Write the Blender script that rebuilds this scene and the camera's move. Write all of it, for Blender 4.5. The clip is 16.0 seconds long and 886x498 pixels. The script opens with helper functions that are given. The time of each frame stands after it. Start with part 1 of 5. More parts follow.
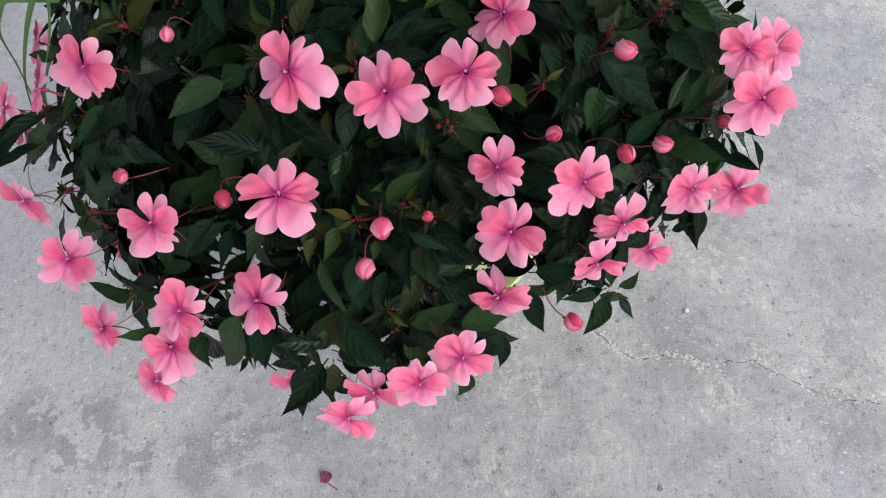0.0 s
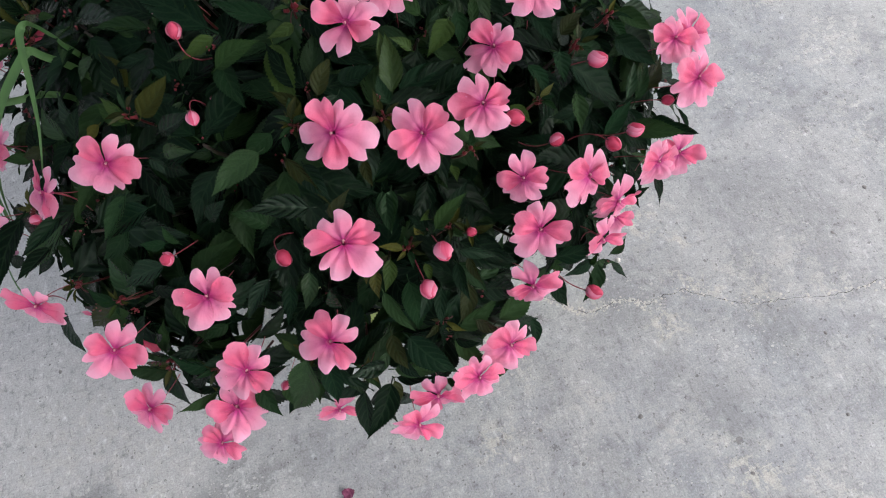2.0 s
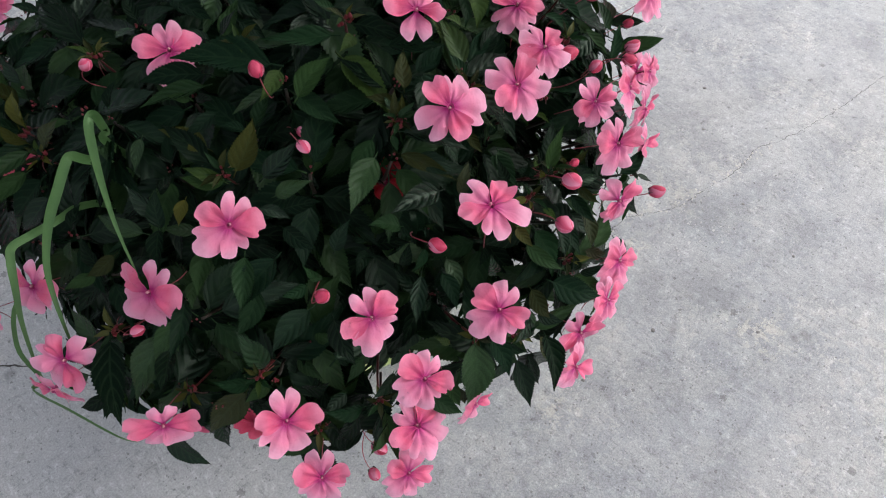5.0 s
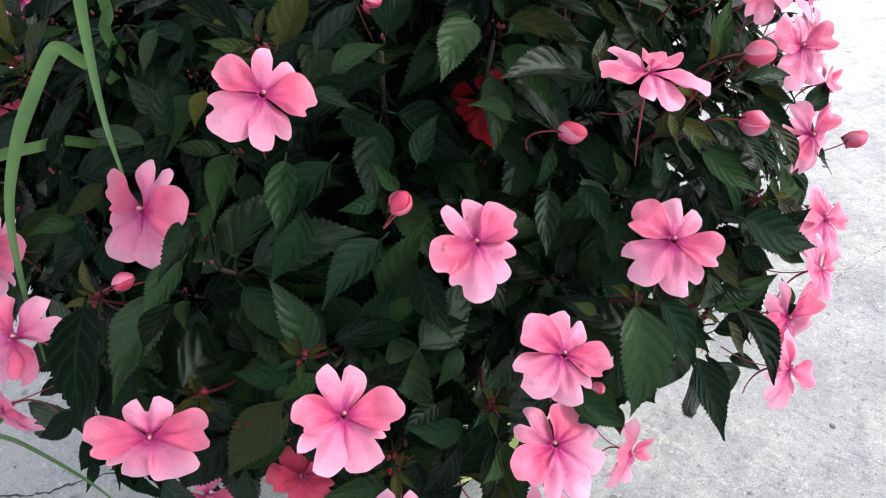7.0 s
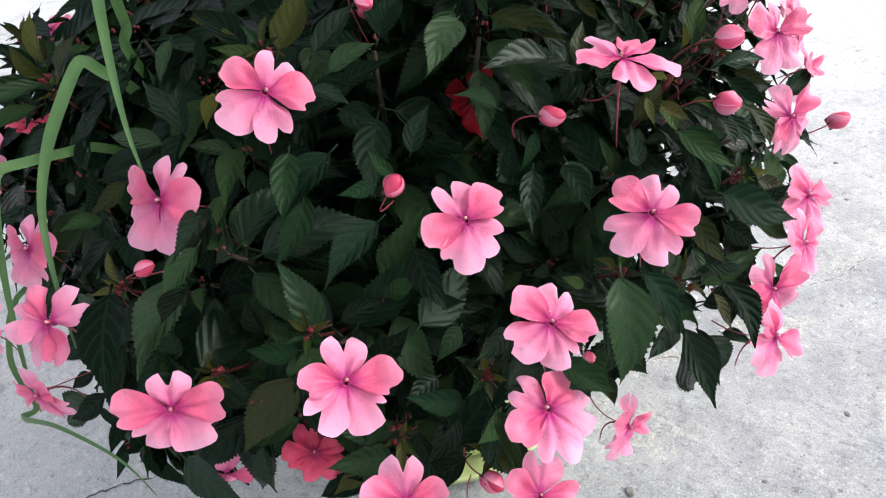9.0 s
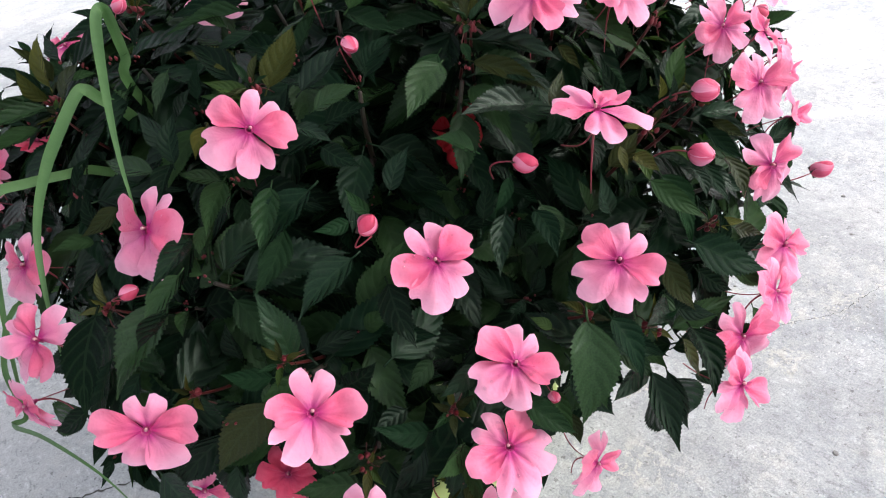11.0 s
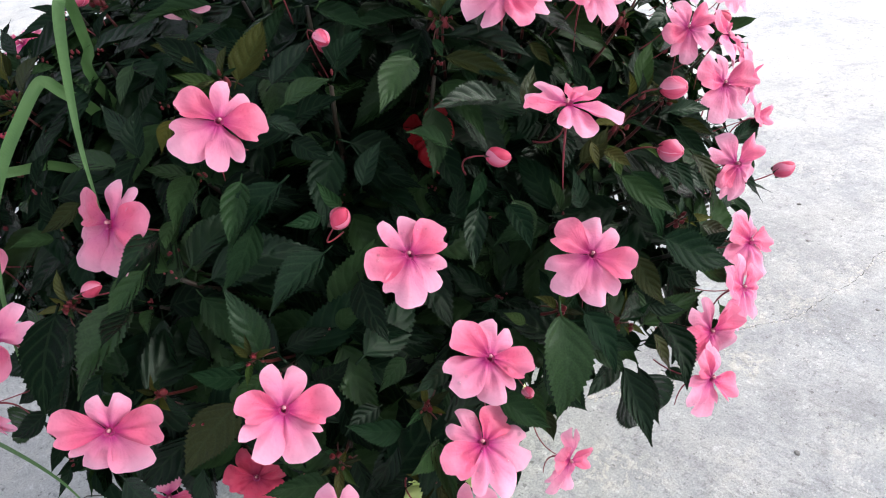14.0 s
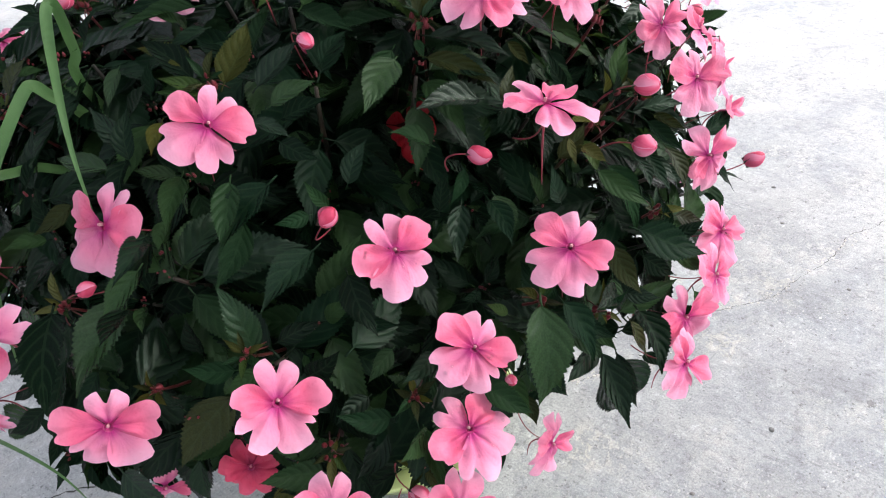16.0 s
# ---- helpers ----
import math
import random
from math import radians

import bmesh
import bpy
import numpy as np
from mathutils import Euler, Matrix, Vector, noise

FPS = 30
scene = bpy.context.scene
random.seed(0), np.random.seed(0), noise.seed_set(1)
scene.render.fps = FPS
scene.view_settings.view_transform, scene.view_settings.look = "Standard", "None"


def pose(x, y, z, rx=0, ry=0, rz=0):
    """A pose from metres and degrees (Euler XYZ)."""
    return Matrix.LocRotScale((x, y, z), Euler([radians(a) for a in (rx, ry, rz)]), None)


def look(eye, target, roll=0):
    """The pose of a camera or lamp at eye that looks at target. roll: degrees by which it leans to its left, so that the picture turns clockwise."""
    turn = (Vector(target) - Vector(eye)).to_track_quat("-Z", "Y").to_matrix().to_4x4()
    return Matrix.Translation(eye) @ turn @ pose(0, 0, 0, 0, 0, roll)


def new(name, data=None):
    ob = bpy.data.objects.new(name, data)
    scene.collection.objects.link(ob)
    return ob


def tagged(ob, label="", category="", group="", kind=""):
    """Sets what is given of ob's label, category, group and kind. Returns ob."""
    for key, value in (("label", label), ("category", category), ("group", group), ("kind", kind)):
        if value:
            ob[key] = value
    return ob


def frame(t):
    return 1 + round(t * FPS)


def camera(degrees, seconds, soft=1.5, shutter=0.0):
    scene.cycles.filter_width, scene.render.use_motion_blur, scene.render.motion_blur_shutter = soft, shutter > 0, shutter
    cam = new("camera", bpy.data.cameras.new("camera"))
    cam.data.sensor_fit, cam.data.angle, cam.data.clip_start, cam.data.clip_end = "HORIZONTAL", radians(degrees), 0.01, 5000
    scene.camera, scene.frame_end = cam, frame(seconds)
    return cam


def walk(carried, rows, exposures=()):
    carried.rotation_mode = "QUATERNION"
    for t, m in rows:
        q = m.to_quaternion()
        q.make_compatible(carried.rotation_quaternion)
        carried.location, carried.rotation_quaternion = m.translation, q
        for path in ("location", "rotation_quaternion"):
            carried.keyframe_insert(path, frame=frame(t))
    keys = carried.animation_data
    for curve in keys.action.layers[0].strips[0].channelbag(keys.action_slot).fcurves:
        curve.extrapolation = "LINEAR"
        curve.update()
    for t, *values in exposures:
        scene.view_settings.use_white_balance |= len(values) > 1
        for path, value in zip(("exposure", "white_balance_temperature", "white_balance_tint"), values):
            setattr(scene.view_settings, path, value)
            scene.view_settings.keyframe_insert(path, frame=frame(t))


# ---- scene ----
cam = camera(63.9, 16.0, soft=1.1)
PATH = [
    (0, (0.003, 0.015, 0.945), (-0.147, 1.06, -0.753), -10.6),
    (0.5, (-0.055, 0.021, 0.978), (-0.051, 1.039, -0.744), -8.1),
    (1, (-0.092, 0.018, 0.995), (-0.046, 1.013, -0.739), -7.4),
    (1.5, (-0.093, 0.03, 1.014), (-0.05, 1.001, -0.734), -7.1),
    (2, (-0.14, 0.018, 1.025), (0.107, 0.975, -0.714), -4.2),
    (2.5, (-0.252, -0.02, 1.053), (0.202, 0.934, -0.645), -3.5),
    (3, (-0.286, -0.007, 1.059), (0.235, 0.943, -0.622), -0.0),
    (3.5, (-0.301, 0.05, 1.037), (0.226, 0.922, -0.684), 0.2),
    (3.7, (-0.31, 0.066, 1.03), (0.228, 0.917, -0.698), 1.1),
    (5.8, (-0.462, 0.117, 0.944), (0.475, 0.946, -0.616), -5.1),
    (6, (-0.464, 0.135, 0.901), (0.477, 1.011, -0.63), -5.8),
    (6.5, (-0.467, 0.123, 0.831), (0.448, 1.2, -0.584), -7.9),
    (7, (-0.456, 0.117, 0.731), (0.548, 1.324, -0.507), -7.6),
    (7.5, (-0.449, 0.102, 0.717), (0.595, 1.298, -0.499), -8.6),
    (8, (-0.473, 0.079, 0.73), (0.559, 1.334, -0.437), -10.0),
    (8.5, (-0.486, 0.08, 0.722), (0.56, 1.314, -0.455), -9.1),
    (9, (-0.469, 0.078, 0.727), (0.514, 1.36, -0.452), -10.9),
    (9.5, (-0.453, 0.071, 0.739), (0.479, 1.417, -0.41), -11.6),
    (9.7, (-0.443, 0.062, 0.751), (0.449, 1.416, -0.419), -11.4),
    (11.8, (-0.455, 0.054, 0.744), (0.541, 1.354, -0.404), -9.1),
    (12, (-0.459, 0.048, 0.745), (0.542, 1.351, -0.396), -9.4),
    (12.5, (-0.475, 0.048, 0.741), (0.479, 1.356, -0.434), -9.9),
    (13, (-0.466, 0.061, 0.738), (0.527, 1.345, -0.43), -8.6),
    (13.5, (-0.461, 0.063, 0.745), (0.546, 1.348, -0.412), -7.7),
    (14, (-0.455, 0.06, 0.736), (0.593, 1.327, -0.403), -7.4),
    (14.5, (-0.455, 0.066, 0.735), (0.615, 1.295, -0.425), -7.5),
    (15, (-0.46, 0.071, 0.737), (0.561, 1.328, -0.437), -7.5),
    (15.5, (-0.463, 0.065, 0.744), (0.56, 1.302, -0.449), -6.9),
    (16, (-0.461, 0.053, 0.751), (0.6, 1.27, -0.43), -7.5),
]
walk(cam, [(t, look(eye, target, roll)) for t, eye, target, roll in PATH], [(0, 0.97), (3.7, 0.87), (6.0, 1.07), (6.5, 1.38), (7.2, 1.58), (9.5, 1.6), (12, 1.52), (16, 1.49)])

# ---- light ----
world = bpy.data.worlds.new("sky")
scene.world = world
world.use_nodes = True
wn, wl = world.node_tree.nodes, world.node_tree.links
sky = wn.new("ShaderNodeTexSky")
sky.sky_type, sky.sun_disc = "NISHITA", False
sky.sun_elevation, sky.sun_rotation = radians(48), radians(127)
sky.air_density, sky.dust_density, sky.ozone_density = 0.7, 7.0, 1.0
wn["Background"].inputs["Strength"].default_value = 0.15
haze = wn.new("ShaderNodeHueSaturation")
haze.inputs["Saturation"].default_value = 0.36
wl.new(sky.outputs["Color"], haze.inputs["Color"])
wl.new(haze.outputs["Color"], wn["Background"].inputs["Color"])
sun = new("sun", bpy.data.lights.new("sun", "SUN"))
sun.data.energy, sun.data.angle, sun.data.color = 0.45, radians(50), (0.93, 0.97, 1.0)
sun.matrix_world = look((0.85, -0.70, 1.6), (0, 0, 0))

# ---- materials ----
CENTRE = Vector((-0.089, 0.614, 0.376))  # middle of the plant's dome
RADII = Vector((0.397, 0.397, 0.298))


def material(name, rough=0.5, spec=0.5):
    m = bpy.data.materials.new(name)
    m.use_nodes = True
    b = m.node_tree.nodes["Principled BSDF"]
    b.inputs["Roughness"].default_value = rough
    b.inputs["Specular IOR Level"].default_value = spec
    return m, m.node_tree.nodes, m.node_tree.links, b


def ramp(nodes, *stops):
    r = nodes.new("ShaderNodeValToRGB")
    while len(r.color_ramp.elements) < len(stops):
        r.color_ramp.elements.new(0.5)
    for e, (at, col) in zip(r.color_ramp.elements, stops):
        e.position, e.color = at, (*col, 1) if len(col) == 3 else col
    return r


def maths(nodes, links, op, a, b=None, c=None):
    n = nodes.new("ShaderNodeMath")
    n.operation = op
    for k, v in enumerate((a, b, c)):
        if v is None:
            continue
        if isinstance(v, (int, float)):
            n.inputs[k].default_value = v
        else:
            links.new(v, n.inputs[k])
    return n.outputs[0]


def noise_tex(nodes, links, vec, scale, detail=4.0, rough=0.55, dist=0.0):
    n = nodes.new("ShaderNodeTexNoise")
    n.inputs["Scale"].default_value, n.inputs["Detail"].default_value = scale, detail
    n.inputs["Roughness"].default_value, n.inputs["Distortion"].default_value = rough, dist
    if vec is not None:
        links.new(vec, n.inputs["Vector"])
    return n.outputs["Fac"]


def mix(nodes, links, fac, a, b, blend="MIX"):
    n = nodes.new("ShaderNodeMix")
    n.data_type, n.blend_type = "RGBA", blend
    for sock, v in ((n.inputs[0], fac), (n.inputs[6], a), (n.inputs[7], b)):
        if isinstance(v, (int, float)):
            sock.default_value = v
        elif isinstance(v, tuple):
            sock.default_value = (*v, 1)
        else:
            links.new(v, sock)
    return n.outputs[2]


def bump(nodes, links, height, strength, dist, base, prev=None):
    n = nodes.new("ShaderNodeBump")
    n.inputs["Strength"].default_value, n.inputs["Distance"].default_value = strength, dist
    links.new(height, n.inputs["Height"])
    if prev is not None:
        links.new(prev, n.inputs["Normal"])
    if base is not None:
        links.new(n.outputs["Normal"], base.inputs["Normal"])
    return n.outputs["Normal"]


def translucent(nodes, links, base, col, amount):
    t, m, out = nodes.new("ShaderNodeBsdfTranslucent"), nodes.new("ShaderNodeMixShader"), nodes["Material Output"]
    m.inputs[0].default_value = amount
    if isinstance(col, tuple):
        t.inputs["Color"].default_value = (*col, 1)
    else:
        links.new(col, t.inputs["Color"])
    links.new(base.outputs[0], m.inputs[1])
    links.new(t.outputs[0], m.inputs[2])
    links.new(m.outputs[0], out.inputs["Surface"])


def blotch(nodes, links, vec, x, y, radius, soft, wobble):
    """A mask that is 1 round (x, y) on the ground, with an uneven rim."""
    d = nodes.new("ShaderNodeVectorMath")
    d.operation = "DISTANCE"
    links.new(vec, d.inputs[0])
    d.inputs[1].default_value = (x, y, 0)
    w = maths(nodes, links, "MULTIPLY_ADD", wobble, radius * 1.6, d.outputs["Value"])
    n = nodes.new("ShaderNodeMapRange")
    n.interpolation_type = "SMOOTHSTEP"
    links.new(w, n.inputs[0])
    n.inputs[1].default_value, n.inputs[2].default_value = radius * 1.8 + soft, radius * 1.8 - soft
    n.inputs[3].default_value, n.inputs[4].default_value = 0, 1
    return n.outputs[0]


def make_concrete():
    m, nd, ln, b = material("worn_concrete", 0.55, 0.5)
    co = nd.new("ShaderNodeTexCoord").outputs["Object"]

    def stretched(turn, long):
        n = nd.new("ShaderNodeMapping")
        n.inputs["Rotation"].default_value, n.inputs["Scale"].default_value = (0, 0, radians(turn)), (1.0, long, 1.0)
        ln.new(co, n.inputs["Vector"])
        return n.outputs[0]

    def pick(value, low, high):
        n = nd.new("ShaderNodeMapRange")
        n.interpolation_type = "SMOOTHSTEP"
        ln.new(value, n.inputs[0])
        n.inputs[1].default_value, n.inputs[2].default_value = low, high
        return n.outputs[0]

    big = noise_tex(nd, ln, co, 1.7, 4, 0.55)
    mid = noise_tex(nd, ln, co, 9, 7, 0.66, 0.3)
    fine = noise_tex(nd, ln, co, 70, 6, 0.7)
    grit = noise_tex(nd, ln, co, 380, 3, 0.6)
    scratch = noise_tex(nd, ln, stretched(35, 9.0), 26, 5, 0.65, 0.3)
    skim = noise_tex(nd, ln, co, 13, 10, 0.74, 0.2)
    base = ramp(nd, (0.35, (0.285, 0.300, 0.326)), (0.5, (0.340, 0.350, 0.370)), (0.65, (0.388, 0.395, 0.405)))
    ln.new(big, base.inputs[0])
    col = base.outputs[0]
    tone = ramp(nd, (0.38, (0.72, 0.72, 0.73)), (0.5, (1, 1, 1)), (0.62, (1.22, 1.22, 1.20)))
    ln.new(mid, tone.inputs[0])
    col = mix(nd, ln, 0.65, col, tone.outputs[0], "MULTIPLY")
    # paler skim coat, flaked off in ragged patches
    coat = pick(skim, 0.492, 0.508)
    col = mix(nd, ln, maths(nd, ln, "MULTIPLY", coat, 0.24), col, (0.46, 0.465, 0.46))
    # smooth pale skim on the open side, partly painted-in brightness, worn through to grey in crisp ragged spots
    left = nd.new("ShaderNodeMath")
    left.operation = "MAXIMUM"
    ln.new(blotch(nd, ln, co, -0.64, 0.46, 0.26, 0.14, mid), left.inputs[0])
    # carries the skim further, paler also in place of brighter light there
    ln.new(blotch(nd, ln, co, -0.80, 0.95, 0.42, 0.20, mid), left.inputs[1])
    left = left.outputs[0]
    col = mix(nd, ln, maths(nd, ln, "MULTIPLY", left, 0.62), col, (0.49, 0.497, 0.505))
    worn = pick(noise_tex(nd, ln, co, 20, 9, 0.64, 0.3), 0.475, 0.49)
    thin = pick(noise_tex(nd, ln, co, 26, 10, 0.72, 0.3), 0.60, 0.61)
    col = mix(nd, ln, maths(nd, ln, "MULTIPLY", maths(nd, ln, "MULTIPLY", left, thin), 0.5), col, (0.30, 0.305, 0.31))
    flake = pick(noise_tex(nd, ln, co, 48, 10, 0.78, 0.2), 0.515, 0.53)
    patch = pick(noise_tex(nd, ln, co, 4.2, 4, 0.6), 0.49, 0.60)
    col = mix(nd, ln, maths(nd, ln, "MULTIPLY", maths(nd, ln, "MULTIPLY", patch, flake), 0.6), col, (0.50, 0.50, 0.485))
    for x, y, r, s in ((-0.595, 0.320, 0.060, 0.03), (-0.690, 0.345, 0.045, 0.03), (-0.420, 0.280, 0.045, 0.02), (-0.385, 0.350, 0.028, 0.02), (-0.335, 0.300, 0.045, 0.03), (-0.50, 0.29, 0.03, 0.02)):
        f = maths(nd, ln, "MULTIPLY", blotch(nd, ln, co, x, y, r, s, mid), worn)
        col = mix(nd, ln, maths(nd, ln, "MULTIPLY", f, 0.8), col, (0.255, 0.262, 0.27))
    for x, y, r, s in ((0.02, 0.38, 0.03, 0.03), (0.343, 0.398, 0.022, 0.015), (0.375, 0.468, 0.018, 0.012), (0.29, 0.336, 0.03, 0.02), (0.448, 0.329, 0.032, 0.02), (0.385, 0.380, 0.022, 0.015), (0.19, 0.405, 0.02, 0.015), (-0.02, 0.25, 0.03, 0.03), (0.33, 0.52, 0.035, 0.03), (0.30, 0.10, 0.04, 0.03)):
        f = maths(nd, ln, "MULTIPLY", blotch(nd, ln, co, x, y, r, s, mid), flake)
        col = mix(nd, ln, maths(nd, ln, "MULTIPLY", f, 0.55), col, (0.55, 0.535, 0.48))
    for x, y, r, s in ((0.19, 0.36, 0.045, 0.05), (0.23, 0.47, 0.04, 0.05), (0.45, 0.31, 0.04, 0.05), (0.56, 0.50, 0.10, 0.10), (0.30, 0.22, 0.05, 0.06)):
        f = blotch(nd, ln, co, x, y, r, s, mid)
        col = mix(nd, ln, maths(nd, ln, "MULTIPLY", f, 0.55), col, (0.235, 0.242, 0.262))
    for x, y, r in ((-0.42, 0.751, 0.012), (-0.494, 0.838, 0.009), (-0.553, 0.893, 0.010), (-0.532, 1.197, 0.012), (-0.60, 0.86, 0.006), (0.33, 0.053, 0.007), (0.345, 0.045, 0.009), (0.21, 0.199, 0.006), (0.30, 0.16, 0.005)):
        f = blotch(nd, ln, co, x, y, r, 0.005, mid)
        col = mix(nd, ln, maths(nd, ln, "MULTIPLY", f, 0.6), col, (0.17, 0.175, 0.18))
    # trowel scratches, grain and small open pits, the relief's light and shade put into the colour
    brush = nd.new("ShaderNodeMapping")
    brush.inputs["Rotation"].default_value, brush.inputs["Scale"].default_value = (0, 0, radians(-14)), (3.2, 1.0, 1.0)
    ln.new(co, brush.inputs["Vector"])
    stroke = noise_tex(nd, ln, brush.outputs[0], 48, 8, 0.72, 0.4)
    strokes_and_shade = ramp(nd, (0.37, (0.50, 0.50, 0.51)), (0.43, (1, 1, 1)), (0.57, (1, 1, 1)), (0.63, (1.4, 1.4, 1.4)))
    ln.new(stroke, strokes_and_shade.inputs[0])
    col = mix(nd, ln, 0.55, col, strokes_and_shade.outputs[0], "MULTIPLY")
    lines = pick(scratch, 0.40, 0.36)
    col = mix(nd, ln, maths(nd, ln, "MULTIPLY", lines, 0.35), col, (0.20, 0.20, 0.21))
    grain_and_shade = ramp(nd, (0.36, (0.62, 0.62, 0.62)), (0.5, (1, 1, 1)), (0.64, (1.32, 1.32, 1.31)))
    ln.new(grit, grain_and_shade.inputs[0])
    col = mix(nd, ln, 0.42, col, grain_and_shade.outputs[0], "MULTIPLY")
    sand_and_shade = ramp(nd, (0.34, (0.55, 0.55, 0.56)), (0.44, (1, 1, 1)), (0.56, (1.0, 1.0, 1.0)), (0.66, (1.42, 1.42, 1.41)))
    ln.new(fine, sand_and_shade.inputs[0])
    col = mix(nd, ln, 0.7, col, sand_and_shade.outputs[0], "MULTIPLY")
    pit = None
    for scale, few, wide, dark in ((36, 0.935, 3.6, 0.55), (95, 0.90, 2.6, 0.6), (230, 0.86, 2.4, 0.65)):
        cells = nd.new("ShaderNodeTexVoronoi")
        cells.inputs["Scale"].default_value = scale
        ln.new(co, cells.inputs["Vector"])
        sort = nd.new("ShaderNodeSeparateXYZ")
        ln.new(cells.outputs["Color"], sort.inputs[0])
        size = maths(nd, ln, "MULTIPLY", maths(nd, ln, "SUBTRACT", sort.outputs[0], few), wide)
        ragged = maths(nd, ln, "MULTIPLY_ADD", grit, 0.5, maths(nd, ln, "SUBTRACT", cells.outputs["Distance"], 0.25))
        hole = maths(nd, ln, "LESS_THAN", ragged, size)
        col = mix(nd, ln, maths(nd, ln, "MULTIPLY", hole, dark), col, (0.10, 0.10, 0.10))
        pit = hole if pit is None else maths(nd, ln, "MAXIMUM", pit, hole)
    drift = pick(noise_tex(nd, ln, co, 5.5, 3, 0.6), 0.45, 0.62)
    for scale, few in ((120, 0.84), (280, 0.80)):
        cells = nd.new("ShaderNodeTexVoronoi")
        cells.inputs["Scale"].default_value = scale
        ln.new(stretched(-20, 1.6), cells.inputs["Vector"])
        sort = nd.new("ShaderNodeSeparateXYZ")
        ln.new(cells.outputs["Color"], sort.inputs[0])
        size = maths(nd, ln, "MULTIPLY", maths(nd, ln, "SUBTRACT", sort.outputs[1], few), 2.6)
        ragged = maths(nd, ln, "MULTIPLY_ADD", fine, 0.6, maths(nd, ln, "SUBTRACT", cells.outputs["Distance"], 0.30))
        chip = maths(nd, ln, "MULTIPLY", maths(nd, ln, "LESS_THAN", ragged, size), drift)
        col = mix(nd, ln, maths(nd, ln, "MULTIPLY", chip, 0.5), col, (0.66, 0.655, 0.64))
    ln.new(col, b.inputs["Base Color"])
    rr = ramp(nd, (0.3, (0.46,) * 3), (0.7, (0.62,) * 3))
    ln.new(mid, rr.inputs[0])
    ln.new(rr.outputs[0], b.inputs["Roughness"])
    p = bump(nd, ln, skim, 0.5, 0.004, None)
    p = bump(nd, ln, lines, -0.3, 0.0015, None, p)
    p = bump(nd, ln, stroke, 0.3, 0.002, None, p)
    p = bump(nd, ln, maths(nd, ln, "MULTIPLY", patch, flake), 0.5, 0.0015, None, p)
    p = bump(nd, ln, fine, 0.6, 0.004, None, p)
    p = bump(nd, ln, pit, -0.8, 0.002, None, p)
    bump(nd, ln, grit, 0.25, 0.0014, b, p)
    return m


def make_leaf(name, shade, joined=False):
    """Dark glossy leaf: UV runs along the midrib (x) and across (y)."""
    m, nd, ln, b = material(name, 0.27, 0.2)
    b.inputs["Specular Tint"].default_value = (0.80, 1.0, 0.84, 1)
    uv = nd.new("ShaderNodeSeparateXYZ")
    ln.new(nd.new("ShaderNodeTexCoord").outputs["UV"], uv.inputs[0])
    across = maths(nd, ln, "ABSOLUTE", maths(nd, ln, "MULTIPLY_ADD", uv.outputs[1], 2.0, -1.0))
    phase = maths(nd, ln, "MULTIPLY_ADD", uv.outputs[0], 6.0, maths(nd, ln, "MULTIPLY", maths(nd, ln, "POWER", across, 1.4), -1.7))
    wave = maths(nd, ln, "SINE", maths(nd, ln, "MULTIPLY", phase, 6.283))
    vein = maths(nd, ln, "POWER", maths(nd, ln, "MULTIPLY_ADD", wave, 0.5, 0.5), 7.0)
    rib = maths(nd, ln, "LESS_THAN", across, 0.07)
    vein = maths(nd, ln, "MAXIMUM", vein, rib)
    rnd = nd.new("ShaderNodeNewGeometry").outputs["Random Per Island"] if joined else nd.new("ShaderNodeObjectInfo").outputs["Random"]
    gloss = maths(nd, ln, "FRACT", maths(nd, ln, "MULTIPLY", rnd, 7.13))
    ln.new(maths(nd, ln, "MULTIPLY_ADD", maths(nd, ln, "POWER", gloss, 2.2), 0.26, 0.03), b.inputs["Specular IOR Level"])
    dark, mid, light = shade
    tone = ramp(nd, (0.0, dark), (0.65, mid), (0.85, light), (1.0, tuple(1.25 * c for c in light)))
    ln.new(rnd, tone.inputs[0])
    n1 = noise_tex(nd, ln, nd.new("ShaderNodeTexCoord").outputs["Object"], 60, 4)
    var = ramp(nd, (0.3, (0.75, 0.75, 0.75)), (0.7, (1.2, 1.2, 1.15)))
    ln.new(n1, var.inputs[0])
    col = mix(nd, ln, 1.0, tone.outputs[0], var.outputs[0], "MULTIPLY")
    col = mix(nd, ln, maths(nd, ln, "MULTIPLY", vein, 0.11), col, (0.05, 0.090, 0.045))
    ln.new(col, b.inputs["Base Color"])
    p = bump(nd, ln, maths(nd, ln, "POWER", maths(nd, ln, "MULTIPLY_ADD", wave, -0.5, 0.5), 0.7), 0.36, 0.0012, None)
    p = bump(nd, ln, rib, -0.5, 0.001, None, p)
    bump(nd, ln, noise_tex(nd, ln, nd.new("ShaderNodeTexCoord").outputs["UV"], 24, 3), 0.25, 0.001, b, p)
    translucent(nd, ln, b, mix(nd, ln, 1.0, col, (2.2, 2.4, 0.9), "MULTIPLY"), 0.10)
    return m


